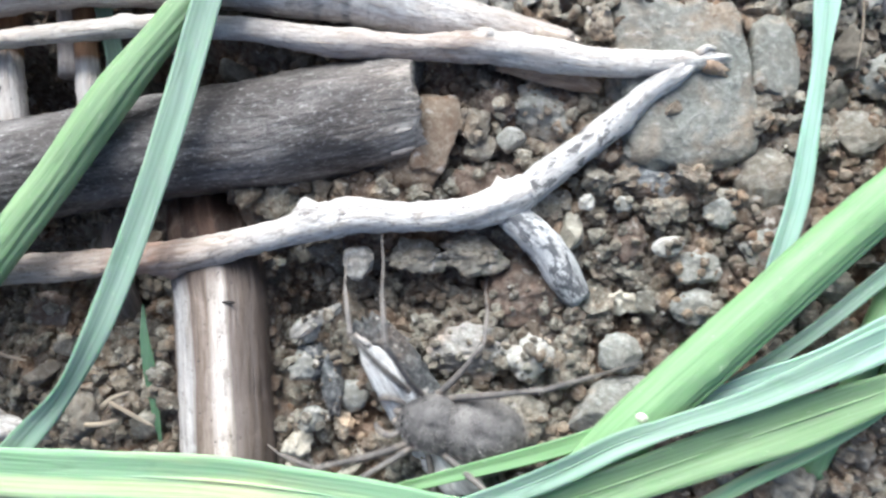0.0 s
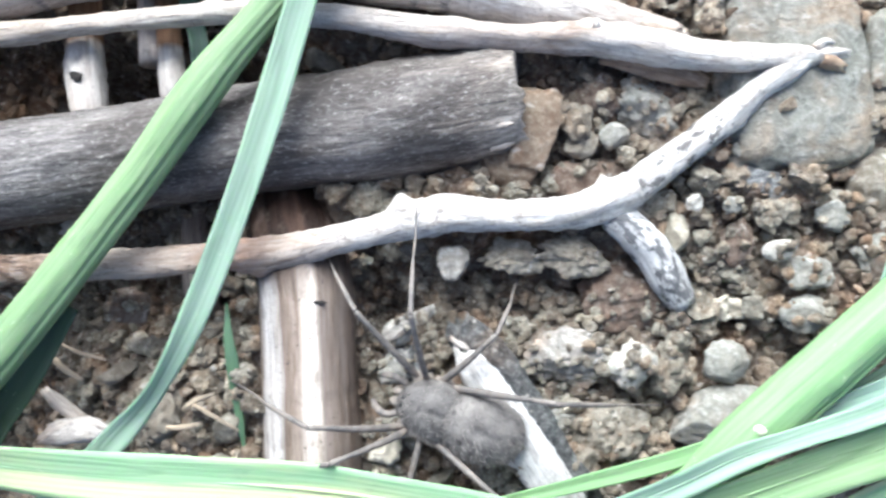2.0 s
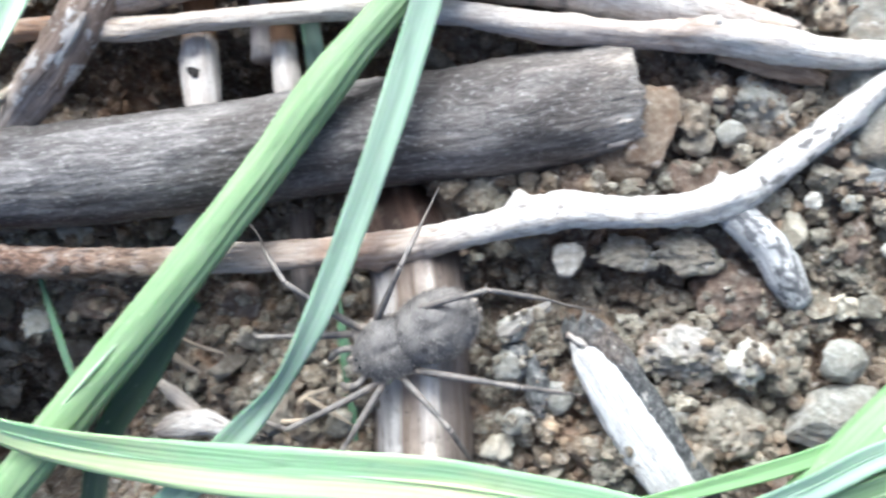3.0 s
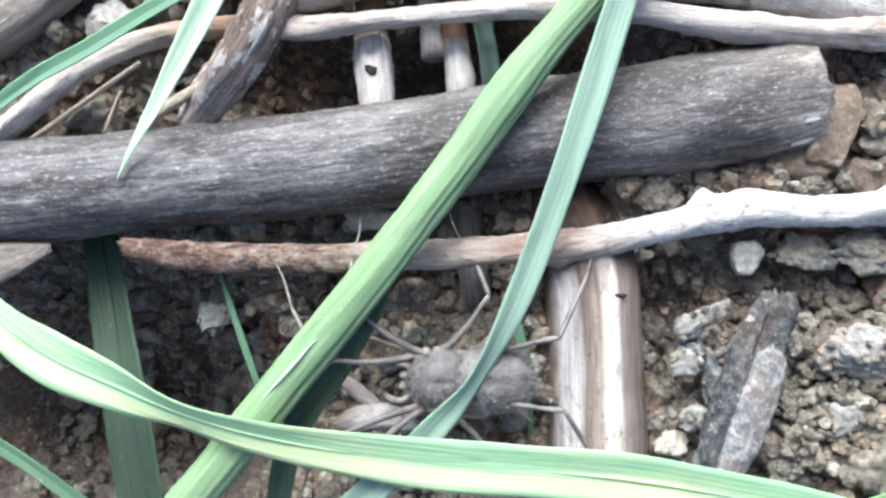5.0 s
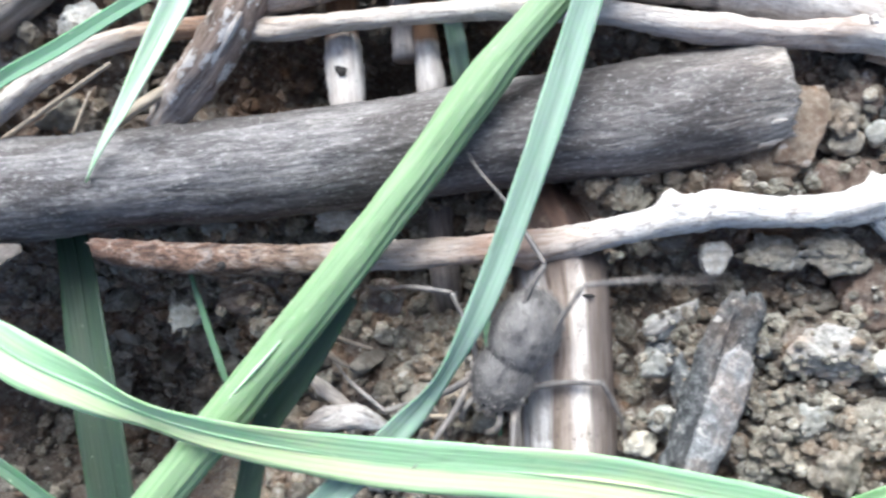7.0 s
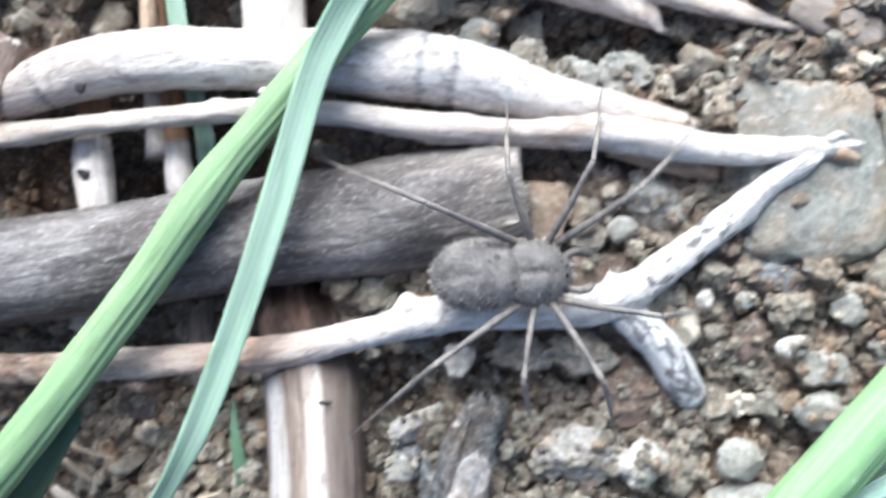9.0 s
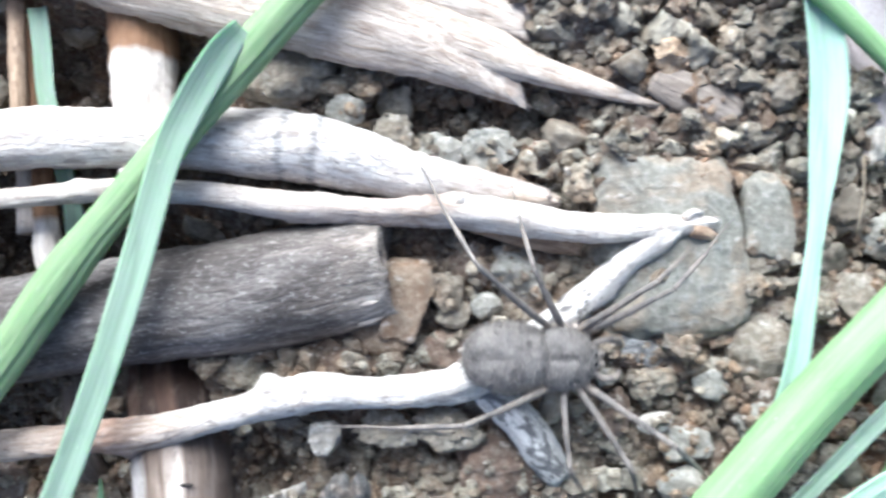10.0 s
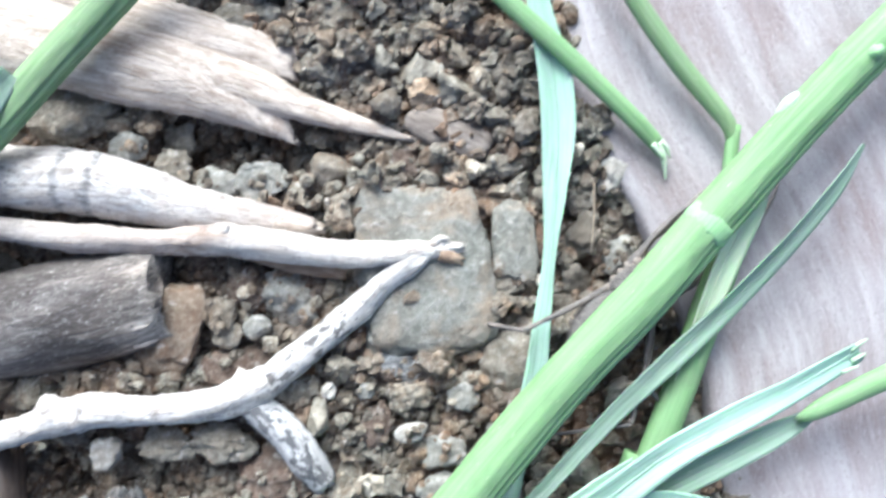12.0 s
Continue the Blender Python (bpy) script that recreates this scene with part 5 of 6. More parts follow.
    for k, pts in enumerate(([(55.95, 7.54, 4, 0.18), (56.7, 8.18, 4.1, 0.18), (57.36, 8.53, 4.1, 0.05)], [(56.11, 6.7, 3.9, 0.18), (56.81, 7.16, 4, 0.14), (57.19, 7.33, 4, 0.05)], [(55.3, 5.79, 3.8, 0.19), (56.09, 6.15, 3.9, 0.14), (56.65, 6.32, 3.9, 0.05)])):
        part("torn_fibre", tube("torn_fibre", pts, sheath_pale, seg=8, step=0.3, seed=140 + k, lump=0.2), CLUMP[-1], "pale torn fibre")
    CLUMP.append(leaf([(54.04, 2.73, 2.4, 0.66, 0), (52.59, 1.82, 2.4, 1.32, 0), (50.19, 0.65, 2.4, 2.08, 0), (46.84, -0.92, 2.4, 2.37, 0), (42.1, -3.27, 2.3, 2.27, 0), (36.45, -6.18, 2, 1.9, 0)], blue_green, "pale minty grass blade beneath another", 124))
    CLUMP.append(stem([(65.4, 7.87, 3.4, 1.02), (59.13, 5.3, 3.4, 0.98), (55.48, 3.64, 3.3, 0.89), (53.16, 2.51, 3.2, 0.7), (52.16, 1.96, 3.1, 0.23)], bright_green, "yellow green grass stem with frayed tip", 117, seg=14, jag=(0, 0.8)))
    CLUMP.append(leaf([(51.72, -9.04, 2.6, 1.8, -10), (48.05, -7.11, 2.8, 2.06, -10), (44.14, -5.15, 3, 1.79, 0), (39.72, -4.21, 3.1, 1.34, 10), (35.35, -4.77, 3, 0.89, 10)], light_blue_green, "pale green grass blade curling down", 118))
    CLUMP.append(leaf([(40.41, -5.72, 3.3, 1.09, 0), (35.54, -8.69, 3.4, 2.82, 0), (29.13, -11.91, 3.4, 4, 0), (22.82, -14.69, 4, 3.78, 0), (16.15, -17.65, 4.9, 3.28, 0), (10.64, -20.26, 5.1, 2.83, 0), (4.43, -23.79, 4.8, 2.49, 0), (-1.77, -28, 4, 2.07, 0)], fresh_green, "broad green grass blade beneath others", 120))
    CLUMP.append(leaf([(37.79, -8.99, 2.2, 0.46, 0), (35.21, -10.94, 2.2, 1.3, 0), (31.03, -14.31, 2, 1.4, 0), (26.33, -17.42, 1.8, 1.4, 0), (22.07, -20.45, 1.6, 1.22, 0)], pale_blade, "pale narrow grass blade near ground", 121))

    CLUMP.append(leaf([(15.36, -13.8, 2.6, 0.92, 0), (12.24, -15.47, 3, 1.28, 0), (8.72, -17.01, 3.2, 1.37, 0), (4.35, -18.74, 3.2, 1.28, 0), (0.86, -20.14, 3, 1.1, 0), (-3.53, -22, 2.6, 0.92, 0), (-8.85, -24.32, 2.2, 0.56, 0)], bright_green, "narrow fresh green blade at a stem's base", 123))

    CLUMP.append(leaf([(38.55, -1.63, 2.6, 1.38, 0), (35.42, -3.56, 2.6, 1.75, 0), (30.32, -6.88, 2.6, 1.66, 0), (25.56, -9.18, 2.4, 1.57, 0), (21.92, -11.2, 2.2, 1.21, 0), (18.76, -13.08, 1.8, 0.75, 0)], light_blue_green, "pale green grass blade under a stem", 125))

    # blades in the shade beneath the branches; most have that shade in their green
    leaf([(-67.13, 2.42, -9, 2.67, 10), (-65.38, -1.89, -8, 2.95, 10), (-62.89, -10.22, -6.4, 3.92, 0), (-60.6, -18.23, -5.2, 4.15, 0), (-58.98, -24.65, -4.6, 4.22, 0), (-58.04, -30.37, -5, 4.24)], shade_dark_green, "broad dark green blade in the shade", 131)
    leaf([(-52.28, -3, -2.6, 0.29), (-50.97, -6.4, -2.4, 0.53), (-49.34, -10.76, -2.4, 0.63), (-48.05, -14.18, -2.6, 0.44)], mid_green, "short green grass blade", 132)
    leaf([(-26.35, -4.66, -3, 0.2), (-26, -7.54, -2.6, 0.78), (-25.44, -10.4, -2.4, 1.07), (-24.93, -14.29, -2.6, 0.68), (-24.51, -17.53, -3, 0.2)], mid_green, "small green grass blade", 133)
    leaf([(-33.03, 36.12, -4.4, 1.66, 0), (-32.47, 32.06, -4.3, 1.65), (-32, 27.59, -4.4, 1.66), (-29.75, 18.71, -4.5, 1.65), (-29.16, 15.69, -4.4, 1.7), (-28.25, 9.76, -8, 1.58), (-27.38, 4.2, -7.4, 1.46), (-26.77, 0.29, -7, 1.04)], blue_green, "green blade passing beneath the branch", 134)
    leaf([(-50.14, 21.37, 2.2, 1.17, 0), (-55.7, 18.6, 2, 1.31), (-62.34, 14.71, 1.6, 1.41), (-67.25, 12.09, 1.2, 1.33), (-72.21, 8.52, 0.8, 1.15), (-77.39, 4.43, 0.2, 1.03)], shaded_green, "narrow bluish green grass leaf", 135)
    leaf([(-49.75, 23.08, 3.6, 2.03, 10), (-51.28, 19.1, 3.4, 2.21, 10), (-53.56, 14.68, 3, 1.87, 5), (-55.97, 10.23, 2.4, 1.26, 0), (-58.21, 6.6, 1.8, 0.54, 0), (-59.59, 3.82, 1.4, 0.14, 0)], sheath_pale, "pale pointed tip of a grass leaf", 136)
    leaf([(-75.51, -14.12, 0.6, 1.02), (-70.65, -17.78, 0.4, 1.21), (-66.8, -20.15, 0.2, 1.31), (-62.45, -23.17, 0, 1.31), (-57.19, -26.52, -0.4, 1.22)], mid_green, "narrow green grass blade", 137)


build_grass()


# ---- loose crumbs of soil, and pebbles among them ----
def on_board(x, y):
    corner, n, d, reach, bulge = BOARD
    x, y = x - corner[0], y - corner[1]
    return x * n[0] + y * n[1] > 1.5 + np.interp(x * d[0] + y * d[1], reach, bulge)


def clear_of(x, y, r, spots):
    if on_board(x, y):
        return False
    return all((x - a) ** 2 + (y - b) ** 2 > (0.75 * (r + c)) ** 2 for a, b, c in spots)


def build_soil():
    rng = np.random.RandomState(5)
    spots = []
    for o in scene.objects:
        if o.name.split(".")[0] in ("stone", "soil_clod"):
            spots.append((o.location.x / MM, o.location.y / MM, max(o.dimensions.x, o.dimensions.y) / MM / 2))
    # nothing loose on the slab's corners
    spots += [(17.3, 20.2, 3.2), (25.2, 20.2, 3.2), (17.3, 9.8, 3.0), (25.2, 9.8, 3.0)]
    shapes = []
    for k in range(14):
        v = rock_points(200 + k, rng.randint(6, 12), (0.15, 0.5, 0.7, 0.9, 1.0, 0.8, 0.6)[k % 7], 4, (0.4, 0.85)) * np.array([1.0, rng.uniform(0.7, 1.0), rng.uniform(0.6, 0.9)])
        shapes.append(mesh_of("pebble", v, BALLS[4][1], clod))
    count = 0
    lines = np.array(STICKS)
    for _ in range(9000):
        if count >= 300:
            break
        x, y = rng.uniform(-72, 58), rng.uniform(-30, 42)
        r = 1.05 + 1.6 * rng.rand() ** 1.7
        if x < -5 and rng.rand() < 0.35:
            continue
        if -62 < x < 0 and -1 < y < 20 and rng.rand() < 0.8 or not clear_of(x, y, r, spots):
            continue
        if (np.hypot(lines[:, 0] - x, lines[:, 1] - y) - lines[:, 3] < 0.5 * r).any():
            continue
        spots.append((x, y, r))
        h = float(ground_height(np.array([x]), np.array([y]))[0])
        ob = tagged(new("pebble", shapes[rng.randint(14)]), ("small rough brown clod of soil" if r < 1.5 else "rounded grey brown pebble in soil"), "pebble", "pebbles in the soil")
        ob.matrix_world = Matrix.LocRotScale(Vector((x, y, h + 0.45 * r)) * MM, Euler((rng.uniform(-0.5, 0.5), rng.uniform(-0.5, 0.5), rng.uniform(0, 6.28))), Vector((r, r, r)))
        count += 1
    base_v, base_f = BALLS[3][0], np.array(BALLS[3][1])
    kinds = [rock_points(400 + k, 6, (0.4, 0.7, 1.0)[k % 3], 3, (0.4, 0.85)) for k in range(18)]
    verts, faces = [], []
    for i in range(14000):
        if len(verts) >= 1650:
            break
        x, y = rng.uniform(-78, 62), rng.uniform(-34, 46)
        r = 0.65 + 1.05 * rng.rand() ** 1.5
        if not clear_of(x, y, 0.42 * r, spots) or (np.hypot(lines[:, 0] - x, lines[:, 1] - y) - lines[:, 3] < 0.3 * r).any():
            continue
        if -62 < x < -4 and 6 < y < 20:
            continue
        spots.append((x, y, r))
        a, h = rng.uniform(0, 6.28), float(ground_height(np.array([x]), np.array([y]))[0])
        k = kinds[i % 18]
        ca, sa = math.cos(a) * r, math.sin(a) * r
        faces.append(base_f + len(verts) * len(base_v))
        verts.append(np.stack([k[:, 0] * ca - k[:, 1] * sa + x, k[:, 0] * sa + k[:, 1] * ca + y, k[:, 2] * r * 0.8 + h + 0.55 * r], 1))
    me = mesh_of("soil_lumps", np.concatenate(verts), np.concatenate(faces).tolist(), crumb, smooth=False)
    tagged(new("soil_lumps", me), "rough grey brown lumps of dry soil", "soil", kind="stuff")
    base_v, base_f = BALLS[2][0], np.array(BALLS[2][1])
    kinds = [rock_points(300 + k, 8, 0.8 if k % 2 else 0.2, 2, (0.35, 0.8)) for k in range(16)]
    n = 15500
    x, y = rng.uniform(-80, 66, n), rng.uniform(-38, 50, n)
    r = 0.26 + 0.80 * rng.rand(n) ** 2.4
    keep = ~np.array(on_board(x, y))
    x, y, r = x[keep], y[keep], r[keep]
    n = len(x)
    h = ground_height(x, y)
    verts, faces = [], []
    for i in range(n):
        a = rng.uniform(0, 6.28)
        ca, sa = math.cos(a) * r[i], math.sin(a) * r[i]
        k = kinds[i % 16]
        verts.append(np.stack([k[:, 0] * ca - k[:, 1] * sa + x[i], k[:, 0] * sa + k[:, 1] * ca + y[i], k[:, 2] * r[i] * 0.85 + h[i] + 0.35 * r[i]], 1))
        faces.append(base_f + i * len(base_v))
    me = mesh_of("soil_crumbs", np.concatenate(verts), np.concatenate(faces).tolist(), fine_crumb, smooth=False)
    tagged(new("soil_crumbs", me), "loose grey brown crumbs of soil and grit", "soil", kind="stuff")

    # grit that clings to the tops of stones, clods and lumps
    bpy.context.view_layer.update()
    graph = bpy.context.evaluated_depsgraph_get()
    sets = {n: ([rock_points(500 + k, 5, 0.2, n, (0.4, 0.85)) for k in range(10)], np.array(BALLS[n][1])) for n in (1, 2)}
    verts, faces, total = [], [], 0
    for i in range(5200):
        x, y = (rng.uniform(-6, 46), rng.uniform(-20, 42)) if i % 3 else (rng.uniform(-60, 0), rng.uniform(-20, 0))
        if on_board(x, y):
            continue
        hit, place, _, _, ob, _ = scene.ray_cast(graph, Vector((x, y, 0.9)) * MM, Vector((0, 0, -1)))
        base_name = ob.name.split(".")[0] if hit else ""
        if base_name not in ("stone", "soil_clod", "pebble", "soil_lumps", "ground"):
            continue
        smooth_one = any(word in ob.get("label", "") for word in ("slab", "smooth", "block", "round", "squarish", "pebble at"))
        if smooth_one:
            continue
        r = 0.16 + 0.5 * rng.rand() ** 2.0
        shapes, f = sets[2 if r > 0.24 else 1]
        k = shapes[i % 10] * r
        a = rng.uniform(0, 6.28)
        ca, sa = math.cos(a), math.sin(a)
        verts.append(np.stack([k[:, 0] * ca - k[:, 1] * sa + x, k[:, 0] * sa + k[:, 1] * ca + y, k[:, 2] * 0.9 + place.z / MM + 0.25 * r], 1))
        faces += (f + total).tolist()
        total += len(k)
    me = mesh_of("soil_grit", np.concatenate(verts), faces, crumb, smooth=False)
    tagged(new("soil_grit", me), "fine pale grit clinging to clods and stones", "soil", kind="stuff")


build_soil()


# ---- the spider ----
def spider_materials():
    k = Nodes("spider_hide")
    where = k.coords()
    fine = k.noise(where, 1500, 5, 0.7)
    cloudy = k.noise(where, 420, 3, 0.6)
    dots = k.node("TexVoronoi")
    dots.inputs["Scale"].default_value = 620
    k.link(where, dots.inputs["Vector"])
    base = k.ramp(fine, [(0.35, (0.066, 0.060, 0.054)), (0.65, (0.135, 0.125, 0.116))])
    base = k.mix(k.ramp(cloudy, [(0.44, 0.0), (0.64, 0.6)]), base, (0.23, 0.212, 0.188))
    base = k.mix(k.ramp(dots.outputs["Distance"], [(0.13, 0.85), (0.22, 0.0)]), base, (0.03, 0.026, 0.024))
    hide = k.done(base, 0.62, fine, 0.00015, 0.6, 0.35)
    banded = []
    for name, stops in (("spider_thigh", [(0.0, (0.265, 0.218, 0.172)), (0.13, (0.195, 0.156, 0.121)), (0.2, (0.078, 0.065, 0.053)), (0.5, (0.133, 0.109, 0.087)), (0.78, (0.066, 0.055, 0.045)), (0.84, (0.172, 0.144, 0.117)), (1.0, (0.187, 0.164, 0.133))]),
                        ("spider_shin", [(0.0, (0.187, 0.156, 0.129)), (0.14, (0.078, 0.065, 0.053)), (0.24, (0.203, 0.172, 0.144)), (0.42, (0.172, 0.144, 0.117)), (0.5, (0.078, 0.065, 0.053)), (0.58, (0.203, 0.168, 0.133)), (0.8, (0.133, 0.109, 0.090)), (1.0, (0.070, 0.058, 0.048))])):
        k = Nodes(name)
        base = k.ramp(k.node("Attribute", attribute="along").outputs["Fac"], stops)
        fine = k.noise(k.coords(), 1900, 4, 0.7)
        base = k.mix(0.3, base, k.ramp(fine, [(0.3, 0.04), (0.7, 0.22)]))
        banded.append(k.done(base, 0.55, fine, 0.0001, 0.5, 0.4))
    k = Nodes("spider_hair")
    hair = k.done(k.ramp(k.node("Attribute", attribute="along").outputs["Fac"], [(0.0, (0.08, 0.072, 0.065)), (1.0, (0.27, 0.245, 0.22))]), 0.5, specular=0.4)
    return hide, banded[0], banded[1], hair


def hairs(points, normals, length, material, name, seed, lean=(-0.7, 0, 0)):
    """Short bristles standing on a surface, joined into one mesh."""
    r = np.random.RandomState(seed)
    verts, faces, shade = [], [], []
    for p, n in zip(points, normals):
        n = n + r.randn(3) * 0.35 + np.array(lean)
        n /= np.linalg.norm(n)
        a = np.cross(n, r.randn(3))
        a /= np.linalg.norm(a)
        b = np.cross(n, a)
        w = 0.028
        i = len(verts)
        verts += [p + a * w, p - a * w * 0.5 + b * w * 0.8, p - a * w * 0.5 - b * w * 0.8, p + n * length * r.uniform(0.5, 1.3)]
        faces += [(i, i + 1, i + 3), (i + 1, i + 2, i + 3), (i + 2, i, i + 3)]
        shade += [r.rand()] * 4
    return mesh_of(name, np.array(verts), faces, material, along=shade, smooth=False)


def lump(centre, radii, seed, level=4, rough=0.04, taper=0.0, square=1.0):
    v = BALLS[level][0].copy()
    x, y, z = v.T
    v = v * (1 + rough * fbm(x * 2 + seed, y * 2, z * 2, seed, 3))[:, None]
    v[:, 1] = np.sign(v[:, 1]) * np.abs(v[:, 1]) ** square
    v[:, 1] *= 1 + taper * v[:, 0]
    v[:, 2] *= 1 + 0.5 * taper * v[:, 0]
    return v * np.array(radii) + np.array(centre), v


# hip's place ahead, thigh, shin, foot at rest (ahead, aside), how far the knee leans back
LEG_SIZES = ((2.5, 8.0, 10.5, 13.0, 10.0, -0.45), (1.8, 7.5, 9.5, 7.0, 14.0, -0.25), (0.9, 6.4, 8.6, -0.5, 13.5, 0.3), (0.1, 9.5, 13.0, -14.0, 13.0, 0.5))


def build_spider():
    hide, thigh, shin, hair = spider_materials()
    spider = tagged(new("spider"), "grey brown hairy spider with pale banded legs", "spider")
    shape, unit = lump((-3.35, 0, 2.7), (3.75, 2.8, 2.2), 5, 5, 0.022, -0.04)
    shape[:, 2] -= 0.10 * np.exp(-(shape[:, 1] / 0.5) ** 2) * (shape[:, 2] > 3)
    abdomen = part("abdomen", mesh_of("abdomen", shape, BALLS[5][1], hide), spider, "plump grey speckled abdomen")
    top = np.flatnonzero(shape[:, 2] > 1.6)
    pick = np.random.RandomState(3).choice(top, 1500)
    part("bristles", hairs(shape[pick], unit[pick], 0.42, hair, "bristles", 4), abdomen)
    for s in (-1, 1):
        v, _ = lump((-6.95, 0.4 * s, 2.25), (0.5, 0.25, 0.25), 9, 3)
        part("spinneret", mesh_of("spinneret", v, BALLS[3][1], thigh), abdomen)
    shape, unit = lump((0.75, 0, 2.6), (2.8, 2.5, 1.6), 6, 5, 0.03, -0.14)
    shape[:, 2] -= 0.16 * np.exp(-(shape[:, 1] / 0.3) ** 2) * (shape[:, 2] > 3) * (shape[:, 0] < 1.8)
    head = part("head", mesh_of("head", shape, BALLS[5][1], hide), spider, "broad grey brown front body")
    top = np.flatnonzero(shape[:, 2] > 1.9)
    pick = np.random.RandomState(6).choice(top, 900)
    part("bristles", hairs(shape[pick], unit[pick], 0.4, hair, "bristles", 7, (-0.3, 0, 0)), head)
    k = Nodes("spider_eye")
    eye = k.done((0.01, 0.01, 0.01), 0.08, specular=0.6)
    for x, y, z, r in ((3.15, 0.33, 3.2, 0.19), (3.15, -0.33, 3.2, 0.19), (2.75, 0.7, 3.35, 0.16), (2.75, -0.7, 3.35, 0.16)):
        v, _ = lump((x, y, z), (r, r, r), 1, 3, 0.0)
        part("eye", mesh_of("eye", v, BALLS[3][1], eye), head)
    for s in (-1, 1):
        v, _ = lump((3.5, 0.45 * s, 1.9), (0.65, 0.42, 0.65), 8, 3)
        part("jaw", mesh_of("jaw", v, BALLS[3][1], thigh), head)
        part("feeler", tube("feeler", [(2.9, 1.0 * s, 2.1, 0.27), (4.0, 1.5 * s, 2.7, 0.26), (4.9, 1.4 * s, 2.2, 0.3), (5.4, 1.1 * s, 1.3, 0.22)], shin, seg=10, step=0.25), head)
    legs = {}
    for s, side in ((1, "L"), (-1, "R")):
        for n, (hx, la, lb, fx, fy, lean) in enumerate(LEG_SIZES):
            v, _ = lump((hx, 2.0 * s, 2.0), (0.5, 0.7, 0.5), 20 + n, 3, 0.05)
            part("leg_base", mesh_of("leg_base", v, BALLS[3][1], thigh), head)
            upper = [(0, 0, 0, 0.27), (la * 0.25, 0, 0.35, 0.30), (la * 0.6, 0, 0.35, 0.25), (la * 0.82, 0, 0.1, 0.19), (la * 0.93, 0, 0.06, 0.23), (la, 0, 0, 0.18)]
            lower = [(0, 0, 0, 0.18), (lb * 0.2, 0, 0.12, 0.21), (lb * 0.44, 0, 0.2, 0.16), (lb * 0.5, 0, 0.16, 0.11), (lb * 0.75, 0, -0.2, 0.085), (lb, 0, 0, 0.05)]
            leg = part("leg", tube("leg", upper, thigh, seg=12, step=0.3, lump=0.04, seed=n), spider)
            low = part("lower_leg", tube("lower_leg", lower, shin, seg=10, step=0.3, lump=0.05, seed=n + 5), leg)
            line = np.repeat(curve_points([q[:3] for q in upper], 0.3), 3, 0)
            way = np.random.RandomState(n).randn(len(line), 3) * np.array([0.2, 1, 1])
            part("bristles", hairs(line, way / np.linalg.norm(way, axis=1)[:, None], 0.55, hair, "bristles", n, (0.4, 0, 0)), leg)
            legs[side + str(n + 1)] = (leg, low, s, n)
    return spider, legs


SPIDER, LEGS = build_spider()
# seconds, place in millimetres, heading in degrees
CRAWL = [
    (0.0, 0.1, -14.4, -1.6, 171), (0.5, -1.4, -12.5, -1.6, 125), (1.0, -3.3, -12.2, -1.6, 129), (1.5, -3.3, -11.7, -1.6, 128), (2.0, -8.0, -12.9, -1.6, 161),
    (2.5, -14.1, -10.2, -1.0, 181), (3.0, -21.1, -8.0, -0.7, 207), (3.5, -25.5, -10.9, -0.9, 215), (5.5, -33.2, -11.6, -1.4, 173), (6.0, -31.9, -11.8, -1.4, 162),
    (6.5, -29.2, -12.2, -1.3, 209), (8.3, -11.6, -4.5, -0.2, 331), (8.5, -9.0, -2.6, 0.2, 341), (8.8, -4.2, 1.4, 0.4, 356), (9.0, -2.2, 6.4, 0.4, 363),
    (9.5, 5.8, 9.5, -0.4, 362), (10.0, 11.3, 6.1, -0.8, 359), (10.5, 17.1, -0.1, -1.0, 351), (11.0, 26.9, 3.7, -1.5, 379), (11.5, 34.6, 9.4, -1.6, 397),
    (12.0, 39.3, 12.0, -1.8, 405)
]
